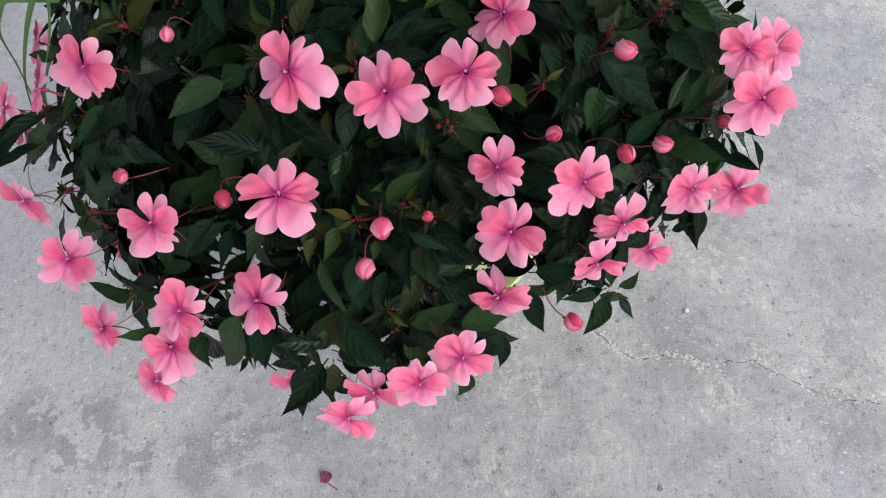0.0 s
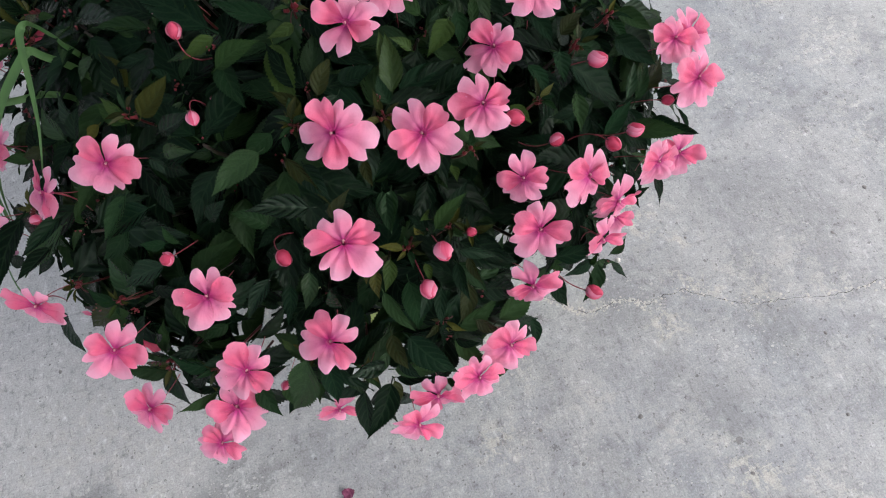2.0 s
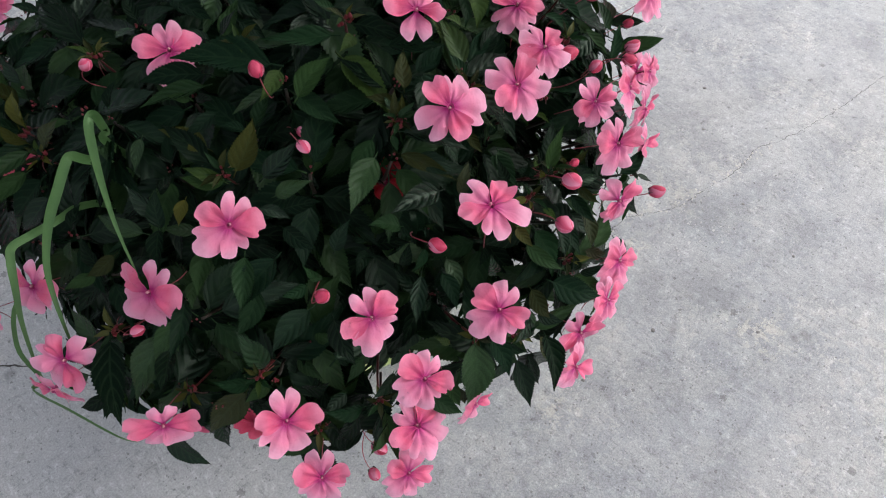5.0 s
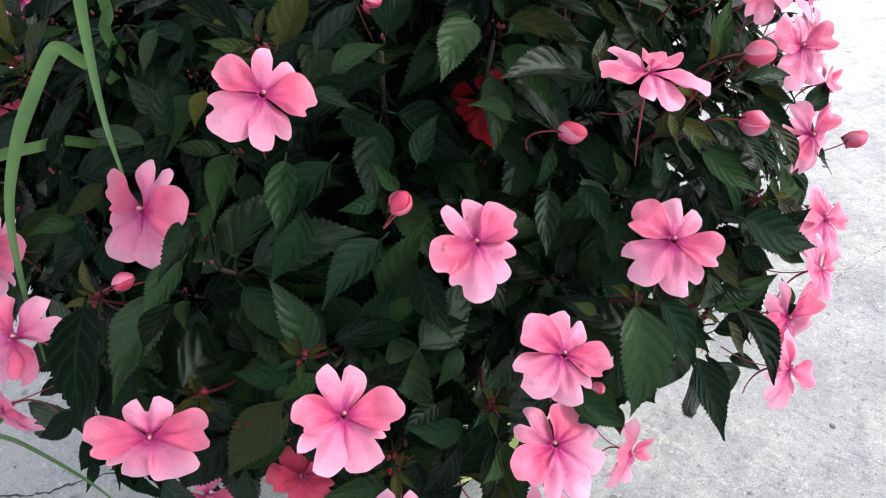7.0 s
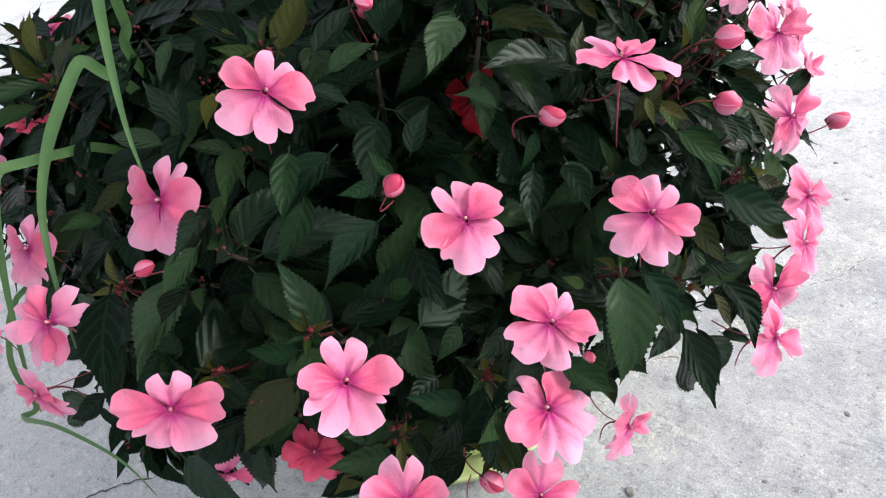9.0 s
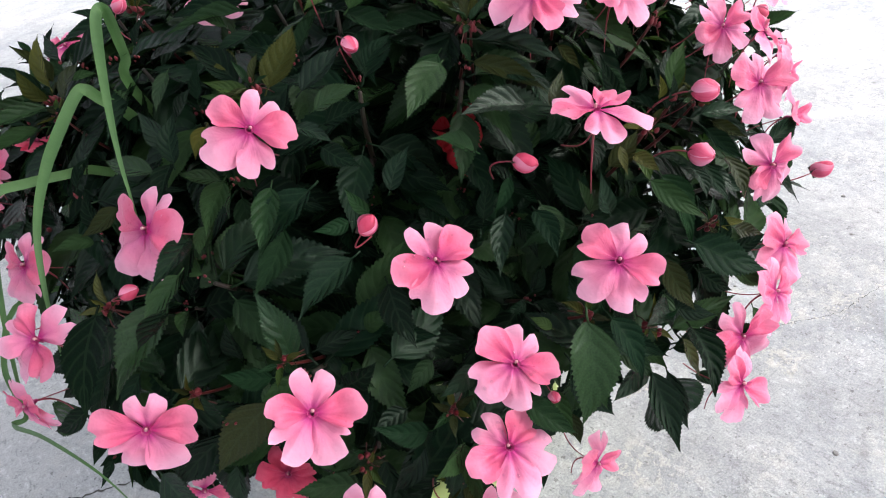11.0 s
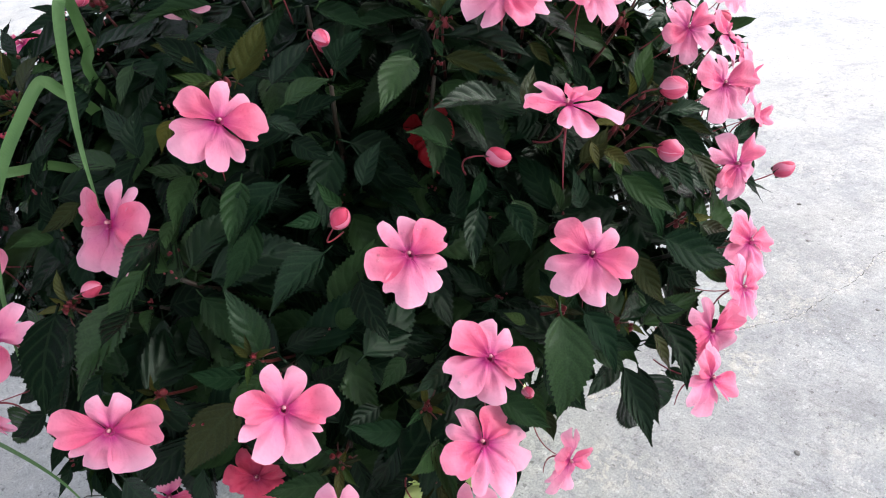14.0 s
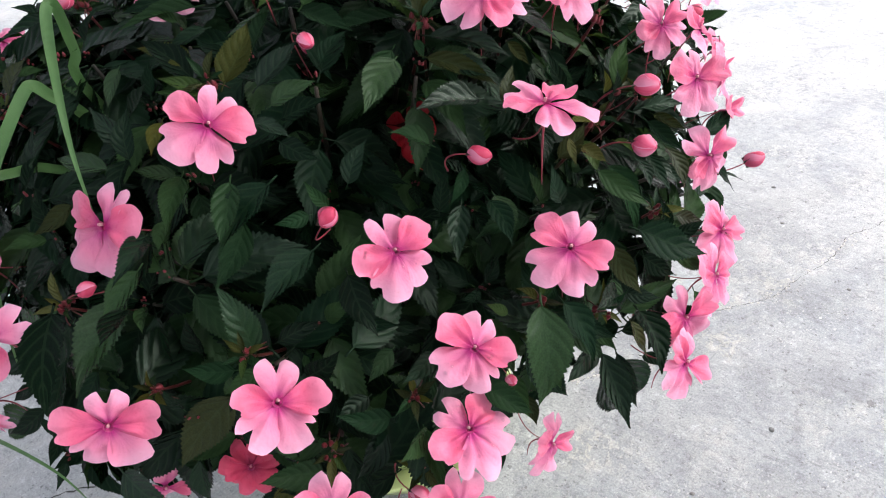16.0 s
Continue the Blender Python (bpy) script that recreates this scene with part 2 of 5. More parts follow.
def make_petal(name, edge, body, heart):
    m, nd, ln, b = material(name, 0.5, 0.3)
    uv = nd.new("ShaderNodeSeparateXYZ")
    ln.new(nd.new("ShaderNodeTexCoord").outputs["UV"], uv.inputs[0])
    n = noise_tex(nd, ln, nd.new("ShaderNodeTexCoord").outputs["UV"], 3.0, 3)
    along = maths(nd, ln, "ADD", uv.outputs[0], maths(nd, ln, "MULTIPLY_ADD", n, 0.22, -0.11))
    r = ramp(nd, (0.10, heart), (0.27, tuple(0.38 * h + 0.62 * c for h, c in zip(heart, body))), (0.55, body), (0.92, edge))
    ln.new(along, r.inputs[0])
    # fine rays that run out from the throat
    fan = maths(nd, ln, "DIVIDE", maths(nd, ln, "SUBTRACT", uv.outputs[1], 0.5), maths(nd, ln, "ADD", uv.outputs[0], 0.15))
    ray = maths(nd, ln, "MULTIPLY_ADD", maths(nd, ln, "SINE", maths(nd, ln, "MULTIPLY", fan, 60.0)), 0.5, 0.5)
    rays = maths(nd, ln, "MULTIPLY", maths(nd, ln, "POWER", ray, 3.0), 0.08)
    col = mix(nd, ln, rays, r.outputs[0], body)
    hue = nd.new("ShaderNodeHueSaturation")
    hue.inputs["Hue"].default_value = 0.5
    ln.new(maths(nd, ln, "MULTIPLY_ADD", nd.new("ShaderNodeObjectInfo").outputs["Random"], 0.2, 0.9), hue.inputs["Value"])
    ln.new(col, hue.inputs["Color"])
    ln.new(hue.outputs[0], b.inputs["Base Color"])
    p = bump(nd, ln, ray, 0.12, 0.0006, None)
    bump(nd, ln, noise_tex(nd, ln, nd.new("ShaderNodeTexCoord").outputs["UV"], 7, 3), 0.3, 0.002, b, p)
    wet = ramp(nd, (0.56, (0.5,) * 3), (0.62, (0.16,) * 3))
    ln.new(noise_tex(nd, ln, nd.new("ShaderNodeTexCoord").outputs["UV"], 9, 4, 0.6), wet.inputs[0])
    ln.new(wet.outputs[0], b.inputs["Roughness"])
    translucent(nd, ln, b, hue.outputs[0], 0.22)
    return m


def make_plain(name, col, col2, rough, scale=40, spec=0.4, relief=0.2, dist=0.001, glow=0.0):
    m, nd, ln, b = material(name, rough, spec)
    co = nd.new("ShaderNodeTexCoord").outputs["Object"]
    n = noise_tex(nd, ln, co, scale, 5, 0.6)
    r = ramp(nd, (0.3, col), (0.7, col2))
    ln.new(n, r.inputs[0])
    ln.new(r.outputs[0], b.inputs["Base Color"])
    bump(nd, ln, noise_tex(nd, ln, co, scale * 5, 3), relief, dist, b)
    if glow:
        translucent(nd, ln, b, r.outputs[0], glow)
    return m


def make_blade():
    m, nd, ln, b = material("grass_blade_green", 0.45, 0.4)
    uv = nd.new("ShaderNodeSeparateXYZ")
    ln.new(nd.new("ShaderNodeTexCoord").outputs["UV"], uv.inputs[0])
    stripe = maths(nd, ln, "MULTIPLY_ADD", maths(nd, ln, "SINE", maths(nd, ln, "MULTIPLY", uv.outputs[1], 75.0)), 0.5, 0.5)
    n = noise_tex(nd, ln, nd.new("ShaderNodeTexCoord").outputs["Object"], 25, 4)
    r = ramp(nd, (0.3, (0.050, 0.125, 0.036)), (0.7, (0.092, 0.20, 0.060)))
    ln.new(n, r.inputs[0])
    col = mix(nd, ln, maths(nd, ln, "MULTIPLY", stripe, 0.3), r.outputs[0], (0.13, 0.25, 0.10))
    ln.new(col, b.inputs["Base Color"])
    bump(nd, ln, stripe, 0.3, 0.0006, b)
    translucent(nd, ln, b, col, 0.2)
    return m


def make_water():
    m, nd, ln, b = material("rain_water", 0.03, 0.5)
    b.inputs["Transmission Weight"].default_value, b.inputs["IOR"].default_value = 1.0, 1.33
    return m


WATER = make_water()
CONCRETE = make_concrete()
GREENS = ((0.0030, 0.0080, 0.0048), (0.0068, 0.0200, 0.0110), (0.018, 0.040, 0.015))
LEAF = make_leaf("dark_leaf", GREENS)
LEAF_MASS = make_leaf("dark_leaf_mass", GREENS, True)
LEAF_BRONZE = make_leaf("bronze_leaf", ((0.013, 0.016, 0.006), (0.026, 0.031, 0.009), (0.060, 0.062, 0.014)))
LEAF_YOUNG = make_leaf("young_leaf", ((0.008, 0.026, 0.012), (0.014, 0.038, 0.014), (0.030, 0.055, 0.014)))
PALE = make_petal("petal_pale_pink", (0.87, 0.41, 0.58), (0.85, 0.255, 0.425), (0.52, 0.03, 0.22))
DEEP = make_petal("petal_deep_pink", (0.86, 0.26, 0.41), (0.82, 0.145, 0.28), (0.46, 0.02, 0.17))
# red petals, their colour darkened further for the shade among the leaves
RED_SHADED = make_petal("petal_red_shade_darkened", (0.45, 0.022, 0.035), (0.36, 0.012, 0.02), (0.22, 0.008, 0.03))
CRIMSON = make_petal("petal_crimson", (0.84, 0.12, 0.22), (0.74, 0.06, 0.14), (0.35, 0.01, 0.07))
THROAT = make_plain("throat_magenta", (0.35, 0.03, 0.14), (0.55, 0.08, 0.22), 0.5, 300)
COLUMN = make_plain("stamen_cream", (0.62, 0.25, 0.32), (0.70, 0.42, 0.40), 0.5, 400)
STALK = make_plain("stalk_red", (0.22, 0.028, 0.05), (0.33, 0.06, 0.08), 0.4, 80)
STEM_RED = make_plain("stem_red", (0.06, 0.010, 0.012), (0.11, 0.022, 0.020), 0.4, 60)
STEM = make_plain("stem_reddish_green", (0.012, 0.018, 0.009), (0.030, 0.014, 0.010), 0.45, 60)
FURLED = make_petal("petal_furled", (0.88, 0.34, 0.50), (0.80, 0.12, 0.24), (0.70, 0.07, 0.16))
BUD = make_plain("bud_pink", (0.55, 0.03, 0.09), (0.74, 0.10, 0.20), 0.45, 70, glow=0.12)
POT = make_plain("pot_pale_green", (0.42, 0.50, 0.22), (0.50, 0.57, 0.29), 0.42, 14)
SOIL = make_plain("potting_soil", (0.02, 0.014, 0.01), (0.05, 0.036, 0.026), 0.9, 60, relief=1.0, dist=0.01)
TIPS = make_plain("bud_tip_red", (0.09, 0.010, 0.015), (0.20, 0.02, 0.03), 0.5, 150)
BLADE = make_blade()
CRACK = make_plain("crack_dirt", (0.035, 0.034, 0.033), (0.10, 0.097, 0.09), 0.9, 120)
CRUMB = make_plain("pale_cement", (0.46, 0.45, 0.42), (0.60, 0.59, 0.56), 0.85, 120, relief=0.5)
CHALK = make_plain("chalky_white", (0.62, 0.61, 0.58), (0.80, 0.79, 0.77), 0.8, 90, relief=0.6, dist=0.004)
DRY = make_plain("withered_petal", (0.14, 0.025, 0.07), (0.26, 0.07, 0.14), 0.7, 200, relief=0.6)
PLASTER = make_plain("plain_plaster", (0.55, 0.54, 0.52), (0.62, 0.61, 0.59), 0.8, 6)


# ---- building helpers ----
def mesh_of(name, verts, faces, mat, uvs=None, smooth=True):
    me = bpy.data.meshes.new(name)
    me.from_pydata(verts, [], faces)
    me.materials.append(mat)
    if uvs is not None:
        layer = me.uv_layers.new(name="UVMap")
        idx = np.empty(len(me.loops), dtype=np.int32)
        me.loops.foreach_get("vertex_index", idx)
        layer.data.foreach_set("uv", np.asarray(uvs, dtype=np.float32)[idx].ravel())
    if smooth:
        me.polygons.foreach_set("use_smooth", [True] * len(me.polygons))
    me.update()
    return me


def child(name, me, parent, label="", m=None):
    ob = new(name, me)
    ob.parent = parent
    if m is not None:
        ob.matrix_basis = m
    return tagged(ob, label)


def axes_matrix(place, z, y):
    """A pose whose z runs along z, with y as near as can be to y."""
    z = Vector(z).normalized()
    x = Vector(y).cross(z)
    if x.length < 1e-4:
        x = Vector((1, 0, 0.3)).cross(z)
    x.normalize()
    y = z.cross(x)
    return Matrix(((x.x, y.x, z.x, place[0]), (x.y, y.y, z.y, place[1]), (x.z, y.z, z.z, place[2]), (0, 0, 0, 1)))


def tube(points, radii, sides=6, cap=True):
    """Vertices and faces of a round rod through the points."""
    verts, faces = [], []
    pts = [Vector(p) for p in points]
    side = None
    for k, p in enumerate(pts):
        d = (pts[min(k + 1, len(pts) - 1)] - pts[max(k - 1, 0)]).normalized()
        side = d.orthogonal().normalized() if side is None else (side - d * side.dot(d)).normalized()
        other = d.cross(side)
        r = radii[k] if isinstance(radii, (list, tuple)) else radii
        for j in range(sides):
            a = 2 * math.pi * j / sides
            verts.append(p + side * (r * math.cos(a)) + other * (r * math.sin(a)))
    for k in range(len(pts) - 1):
        for j in range(sides):
            a, b = k * sides + j, k * sides + (j + 1) % sides
            faces.append((a, b, b + sides, a + sides))
    if cap:
        faces.append(tuple(range(sides))[::-1])
        faces.append(tuple(range((len(pts) - 1) * sides, len(pts) * sides)))
    return verts, faces


def join(*pieces):
    verts, faces = [], []
    for v, f in pieces:
        n = len(verts)
        verts += v
        faces += [tuple(i + n for i in face) for face in f]
    return verts, faces


def shifted(piece, by):
    v, f = piece
    return [(x + by[0], y + by[1], z + by[2]) for x, y, z in v], f


def lathe(profile, sides=48):
    verts, faces = [], []
    for r, z in profile:
        verts += [(r * math.cos(2 * math.pi * j / sides), r * math.sin(2 * math.pi * j / sides), z) for j in range(sides)]
    for k in range(len(profile) - 1):
        for j in range(sides):
            a, b = k * sides + j, k * sides + (j + 1) % sides
            faces.append((a, b, b + sides, a + sides))
    return verts, faces


def bend(a, c, b, n=7):
    """Points along a curve from a to b, pulled towards c."""
    a, b, c = Vector(a), Vector(b), Vector(c)
    return [a * (1 - t) ** 2 + c * (2 * t * (1 - t)) + b * t**2 for t in (k / (n - 1) for k in range(n))]


# ---- the setting ----
def build_ground():
    n, verts, faces = 48, [], []
    side = [math.copysign(abs(k / 24) ** 3 * 120 + abs(k) * 0.1, k) for k in range(-24, 25)]
    for y in side:
        for x in side:
            verts.append((x, y, 0.0))
    w = len(side)
    for j in range(w - 1):
        for i in range(w - 1):
            a = j * w + i
            faces.append((a, a + 1, a + 1 + w, a + w))
    g = new("ground", mesh_of("ground", verts, faces, CONCRETE))
    return tagged(g, "worn grey concrete yard floor with fine cracks and stains", "concrete floor", kind="structure")


def build_crack(line, widths, seed, name="crack"):
    """A hairline crack: a narrow strip of dark dirt that wanders along a line."""
    rnd = random.Random(seed)
    pts = []
    for (x0, y0), (x1, y1) in zip(line, line[1:]):
        steps = max(2, int(math.hypot(x1 - x0, y1 - y0) / 0.006))
        for k in range(steps):
            t = k / steps
            pts.append((x0 + (x1 - x0) * t + rnd.uniform(-1, 1) * 0.0024, y0 + (y1 - y0) * t + rnd.uniform(-1, 1) * 0.0024))
    pts.append(line[-1])
    verts, faces = [], []
    for k, (x, y) in enumerate(pts):
        a, b = pts[max(k - 1, 0)], pts[min(k + 1, len(pts) - 1)]
        d = Vector((b[0] - a[0], b[1] - a[1])).normalized()
        f = k / (len(pts) - 1)
        w = (widths[0] * (1 - f) + widths[1] * f) * rnd.uniform(0.1, 1.3)
        verts += [(x - d.y * w, y + d.x * w, 0.0006), (x + d.y * w, y - d.x * w, 0.0006)]
    for k in range(len(pts) - 1):
        faces.append((2 * k, 2 * k + 1, 2 * k + 3, 2 * k + 2))
    ob = new(name, mesh_of(name, verts, faces, CRACK, smooth=False))
    return tagged(ob, "thin dark crack running through the concrete", "crack", kind="structure")


GROUND = build_ground()
build_crack([(0.099, 0.460), (0.141, 0.437), (0.161, 0.412), (0.182, 0.396), (0.229, 0.401), (0.255, 0.396), (0.275, 0.380), (0.310, 0.387), (0.345, 0.384), (0.378, 0.360), (0.403, 0.342), (0.432, 0.328), (0.503, 0.316), (0.553, 0.302), (0.604, 0.298), (0.638, 0.303), (0.685, 0.282), (0.744, 0.261), (0.86, 0.235), (1.02, 0.21)], (0.0005, 0.0005), 3)
build_crack([(-0.66, 1.01), (-0.612, 0.964), (-0.575, 0.933), (-0.55, 0.913), (-0.528, 0.887), (-0.502, 0.870), (-0.461, 0.851), (-0.416, 0.821), (-0.36, 0.79), (-0.30, 0.77)], (0.0019, 0.0008), 5)


def build_crumbs(line, count, seed):
    """Pale crumbs of broken skim coat along the crack."""
    rnd = random.Random(seed)
    verts, faces = [], []
    for k in range(count):
        j = rnd.randrange(len(line) - 1)
        t = rnd.random()
        x = line[j][0] * (1 - t) + line[j + 1][0] * t + rnd.gauss(0, 0.004)
        y = line[j][1] * (1 - t) + line[j + 1][1] * t + rnd.gauss(0.001, 0.004)
        r = 0.0007 + 0.003 * rnd.random() ** 3
        n, a0 = len(verts), rnd.uniform(0, 6)
        ring = [(x + r * rnd.uniform(0.6, 1.3) * math.cos(a0 + 1.05 * i), y + r * rnd.uniform(0.5, 1.2) * math.sin(a0 + 1.05 * i)) for i in range(6)]
        verts += [(px, py, -0.001) for px, py in ring] + [(x + 0.6 * (px - x), y + 0.6 * (py - y), 0.0003 + r * rnd.uniform(0.05, 0.25)) for px, py in ring]
        faces += [(n + i, n + (i + 1) % 6, n + 6 + (i + 1) % 6, n + 6 + i) for i in range(6)] + [tuple(range(n + 6, n + 12))]
    ob = new("crack_crumbs", mesh_of("crack_crumbs", verts, faces, CRUMB, smooth=False))
    return tagged(ob, "pale crumbs of broken cement along the crack", "cement crumbs", kind="stuff")


build_crumbs([(0.099, 0.460), (0.141, 0.437), (0.161, 0.412), (0.182, 0.396), (0.229, 0.401), (0.255, 0.396), (0.275, 0.380)], 420, 2)
build_crumbs([(0.275, 0.380), (0.345, 0.384), (0.403, 0.342), (0.503, 0.316), (0.604, 0.298), (0.685, 0.282)], 200, 3)


def build_sky_blocker():
    """A porch added over the plant, all out of sight, to keep the sky off from above: a plain roof slab on pillars."""
    def box(name, x0, y0, z0, x1, y1, z1, label, category):
        v = [(x, y, z) for z in (z0, z1) for y in (y0, y1) for x in (x0, x1)]
        f = [(0, 2, 3, 1), (4, 5, 7, 6), (0, 1, 5, 4), (2, 6, 7, 3), (0, 4, 6, 2), (1, 3, 7, 5)]
        tagged(new(name, mesh_of(name, v, f, PLASTER, smooth=False)), label, category, kind="structure")
    box("ceiling", -0.36, -1.5, 2.7, 2.3, 1.9, 2.85, "unseen pale slab added overhead to block the sky", "porch roof")
    for x, y in ((-0.36, -1.5), (2.1, -1.5), (2.1, 1.7)):
        box("pillar", x, y, -0.02, x + 0.2, y + 0.2, 2.7, "unseen pale pillar added to carry the slab", "pillar")


build_sky_blocker()

# ---- pot ----
def build_pot():
    at = (CENTRE.x, CENTRE.y, 0)
    pot = new("flower_pot", None)
    pot.location = at
    tagged(pot, "pale green plastic flower pot holding the flowering plant", "flower pot")
    v, f = lathe([(0.0, 0.018), (0.112, 0.018), (0.118, 0.024), (0.150, 0.205), (0.150, 0.21), (0.143, 0.21), (0.112, 0.03), (0.0, 0.03)])
    child("body", mesh_of("pot_body", v, f, POT), pot)
    v, f = lathe([(0.1515, 0.185), (0.160, 0.187), (0.163, 0.192), (0.163, 0.212), (0.159, 0.217), (0.148, 0.217), (0.1445, 0.212)])
    child("rim", mesh_of("pot_rim", v, f, POT), pot, "thick rolled rim")
    tray = new("saucer", None)
    tray.location = at
    tagged(tray, "pale green plastic saucer under the flower pot", "saucer")
    v, f = lathe([(0.0, 0.003), (0.135, 0.003), (0.140, 0.006), (0.156, 0.034), (0.158, 0.036), (0.152, 0.036), (0.136, 0.012), (0.0, 0.012)])
    child("dish", mesh_of("saucer_dish", v, f, POT), tray)
    v, f = lathe([(0.0, 0.196), (0.05, 0.199), (0.10, 0.194), (0.1405, 0.190)], 40)
    v = [(x, y, z + 0.006 * noise.noise((x * 40, y * 40, 0))) for x, y, z in v]
    soil = new("soil", mesh_of("soil", v, f, SOIL))
    soil.location = at
    tagged(soil, "dark moist potting soil filling the pot", "soil")


build_pot()

# ---- the plant ----
plant = new("impatiens_plant", None)
plant.location = (CENTRE.x, CENTRE.y, 0.19)
tagged(plant, "bushy impatiens with dark serrated leaves and pink flowers in a pot", "flowering plant")
ROOT = Matrix.Translation((-CENTRE.x, -CENTRE.y, -0.19))


def leaf_data(seed, curl, fold, wide=0.42, teeth=19, cols=(-1, -0.6, 0, 0.6, 1)):
    """Leaf of length 1 along x, upper side to +z: fine bristly teeth, folded along the midrib, drawn-out tip curling down, short stalk."""
    rnd = random.Random(seed)
    verts, faces, uvs = [], [], []
    rows = teeth * 2 + 1
    sway, twist = rnd.uniform(-0.07, 0.07), rnd.uniform(-0.3, 0.3)
    for i in range(rows):
        t = i / (rows - 1)
        half = wide * 0.5 * (t**0.80 * (1 - t) ** 1.55 * 3.95) + 0.003
        fade = min(1, 5 * t) * min(1, 3.2 * (1 - t))
        tooth = (0.040 if i % 2 else -0.012) * wide * fade
        for c in cols:
            edge = abs(c) == 1
            w = half + (tooth if edge else 0)
            x = 0.10 + 0.90 * t + (0.55 / rows * fade if edge and i % 2 else 0)
            y = c * w + sway * math.sin(math.pi * t)
            z = fold * abs(c) ** 1.3 * half - 0.55 * curl * t * t + (0.014 * math.sin(9 * t + seed) + 0.006 * math.sin(23 * t + 2 * seed) * abs(c)) * c + twist * t * c * half
            z += 0.0025 * math.cos(6.283 * (6 * t - 1.0 * abs(c))) * fade * (1 if 0 < abs(c) < 1 else 0)
            verts.append((x, y, z))
            uvs.append((t, 0.5 + 0.5 * c))
    w = len(cols)
    for i in range(rows - 1):
        for j in range(w - 1):
            a = i * w + j
            faces.append((a, a + w, a + w + 1, a + 1))
    n = len(verts)
    tv, tf = tube([(-0.02, 0, -0.012), (0.05, 0, -0.004), (0.13, sway * 0.3, -0.006)], [0.012, 0.012, 0.008], 5)
    verts += [tuple(p) for p in tv]
    uvs += [(0.0, 0.5)] * len(tv)
    faces += [tuple(k + n for k in q) for q in tf]
    return verts, faces, uvs


LEAF_CUTS = ((1, 0.16, 0.52, 0.43), (2, 0.30, 0.40, 0.42), (3, 0.06, 0.66, 0.38), (4, 0.24, 0.24, 0.44), (5, -0.05, 0.58, 0.38), (6, 0.40, 0.46, 0.41))
LEAF_SHAPES = [leaf_data(*cut) for cut in LEAF_CUTS]
FINE_SHAPES = [leaf_data(*cut, teeth=20, cols=(-1, -0.68, -0.34, 0, 0.34, 0.68, 1)) for cut in LEAF_CUTS]
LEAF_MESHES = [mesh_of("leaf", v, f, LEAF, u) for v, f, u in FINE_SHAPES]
YOUNG_MESHES = [mesh_of("young_leaf", v, f, LEAF_YOUNG, u) for v, f, u in FINE_SHAPES]
BRONZE_MESHES = [mesh_of("bronze_leaf", v, f, LEAF_BRONZE, u) for v, f, u in FINE_SHAPES]


def leaf_matrix(base, tip, face, wide=1.0):
    """The pose of a leaf from its base to its tip, its upper side towards face."""
    d = Vector(tip) - Vector(base)
    x = d.normalized()
    z = Vector(face) - x * Vector(face).dot(x)
    if z.length < 1e-3:
        z = x.orthogonal()
    z.normalize()
    s = d.length
    y = z.cross(x) * wide
    return Matrix(((x.x * s, y.x * s, z.x * s, base[0]), (x.y * s, y.y * s, z.y * s, base[1]), (x.z * s, y.z * s, z.z * s, base[2]), (0, 0, 0, 1)))


def on_dome(p):
    """How far out a place lies: 1 on the dome's surface."""
    q = Vector(p) - CENTRE
    return math.sqrt((q.x / RADII.x) ** 2 + (q.y / RADII.y) ** 2 + (q.z / RADII.z) ** 2)


def outward(p):
    q = Vector(p) - CENTRE
    return Vector((q.x / RADII.x**2, q.y / RADII.y**2, q.z / RADII.z**2)).normalized()


# ---- flowers ----
def petal_data(length, span, notch, cup, ruffle, seed, theta, lift, side=0.0):
    """A petal that fans out from the throat in the direction theta (degrees, 0 is up), facing +z; span is half its angle, side moves its notch."""
    rnd = random.Random(seed)
    p1, p2, p3 = (rnd.uniform(0, 6.28) for _ in range(3))
    seg, rings = 30, 9
    verts, uvs, faces = [], [], []
    a0 = math.radians(theta)
    for k in range(rings + 1):
        f = (k / rings) ** 0.85
        for j in range(seg + 1):
            s = -1 + 2 * j / seg
            s = math.sin(s * math.pi / 2)
            rim = (1 - abs(s) ** 2.2) ** 0.5
            rim *= 1 - notch * math.exp(-(((s - side) * span) / 0.095) ** 2)
            rim *= 1 + 0.016 * math.sin(7 * s + p1) + 0.010 * math.sin(17 * s + p2)
            u = f * rim
            z = cup * length * (0.55 * u * u - 0.25 * u) + lift * length * u
            z += -0.12 * length * s * s * u * (1 if cup < 0 else -0.5)
            z += ruffle * length * (math.sin(4.5 * s + p1) * u * u + 0.5 * math.sin(7 * u + p2) * u)
            z += 0.15 * length * noise.noise((u * 2.4 + p1, s * 2.0 + p2, p3)) * min(1, 2.5 * u)
            z += -0.075 * length * math.exp(-((s - side) / 0.14) ** 2) * u
            z -= 0.10 * length * max(0.0, u - 0.75) * 3 * rnd.uniform(0.7, 1.0)
            a = a0 + s * span * (0.80 + 0.32 * u)
            along = u * length + 0.0014
            verts.append((math.sin(a) * along, math.cos(a) * along, z + 0.0008))
            uvs.append((u, 0.5 + 0.5 * s))
    for k in range(rings):
        for j in range(seg):
            n = k * (seg + 1) + j
            faces.append((n, n + seg + 1, n + seg + 2, n + 1))
    return verts, faces, uvs


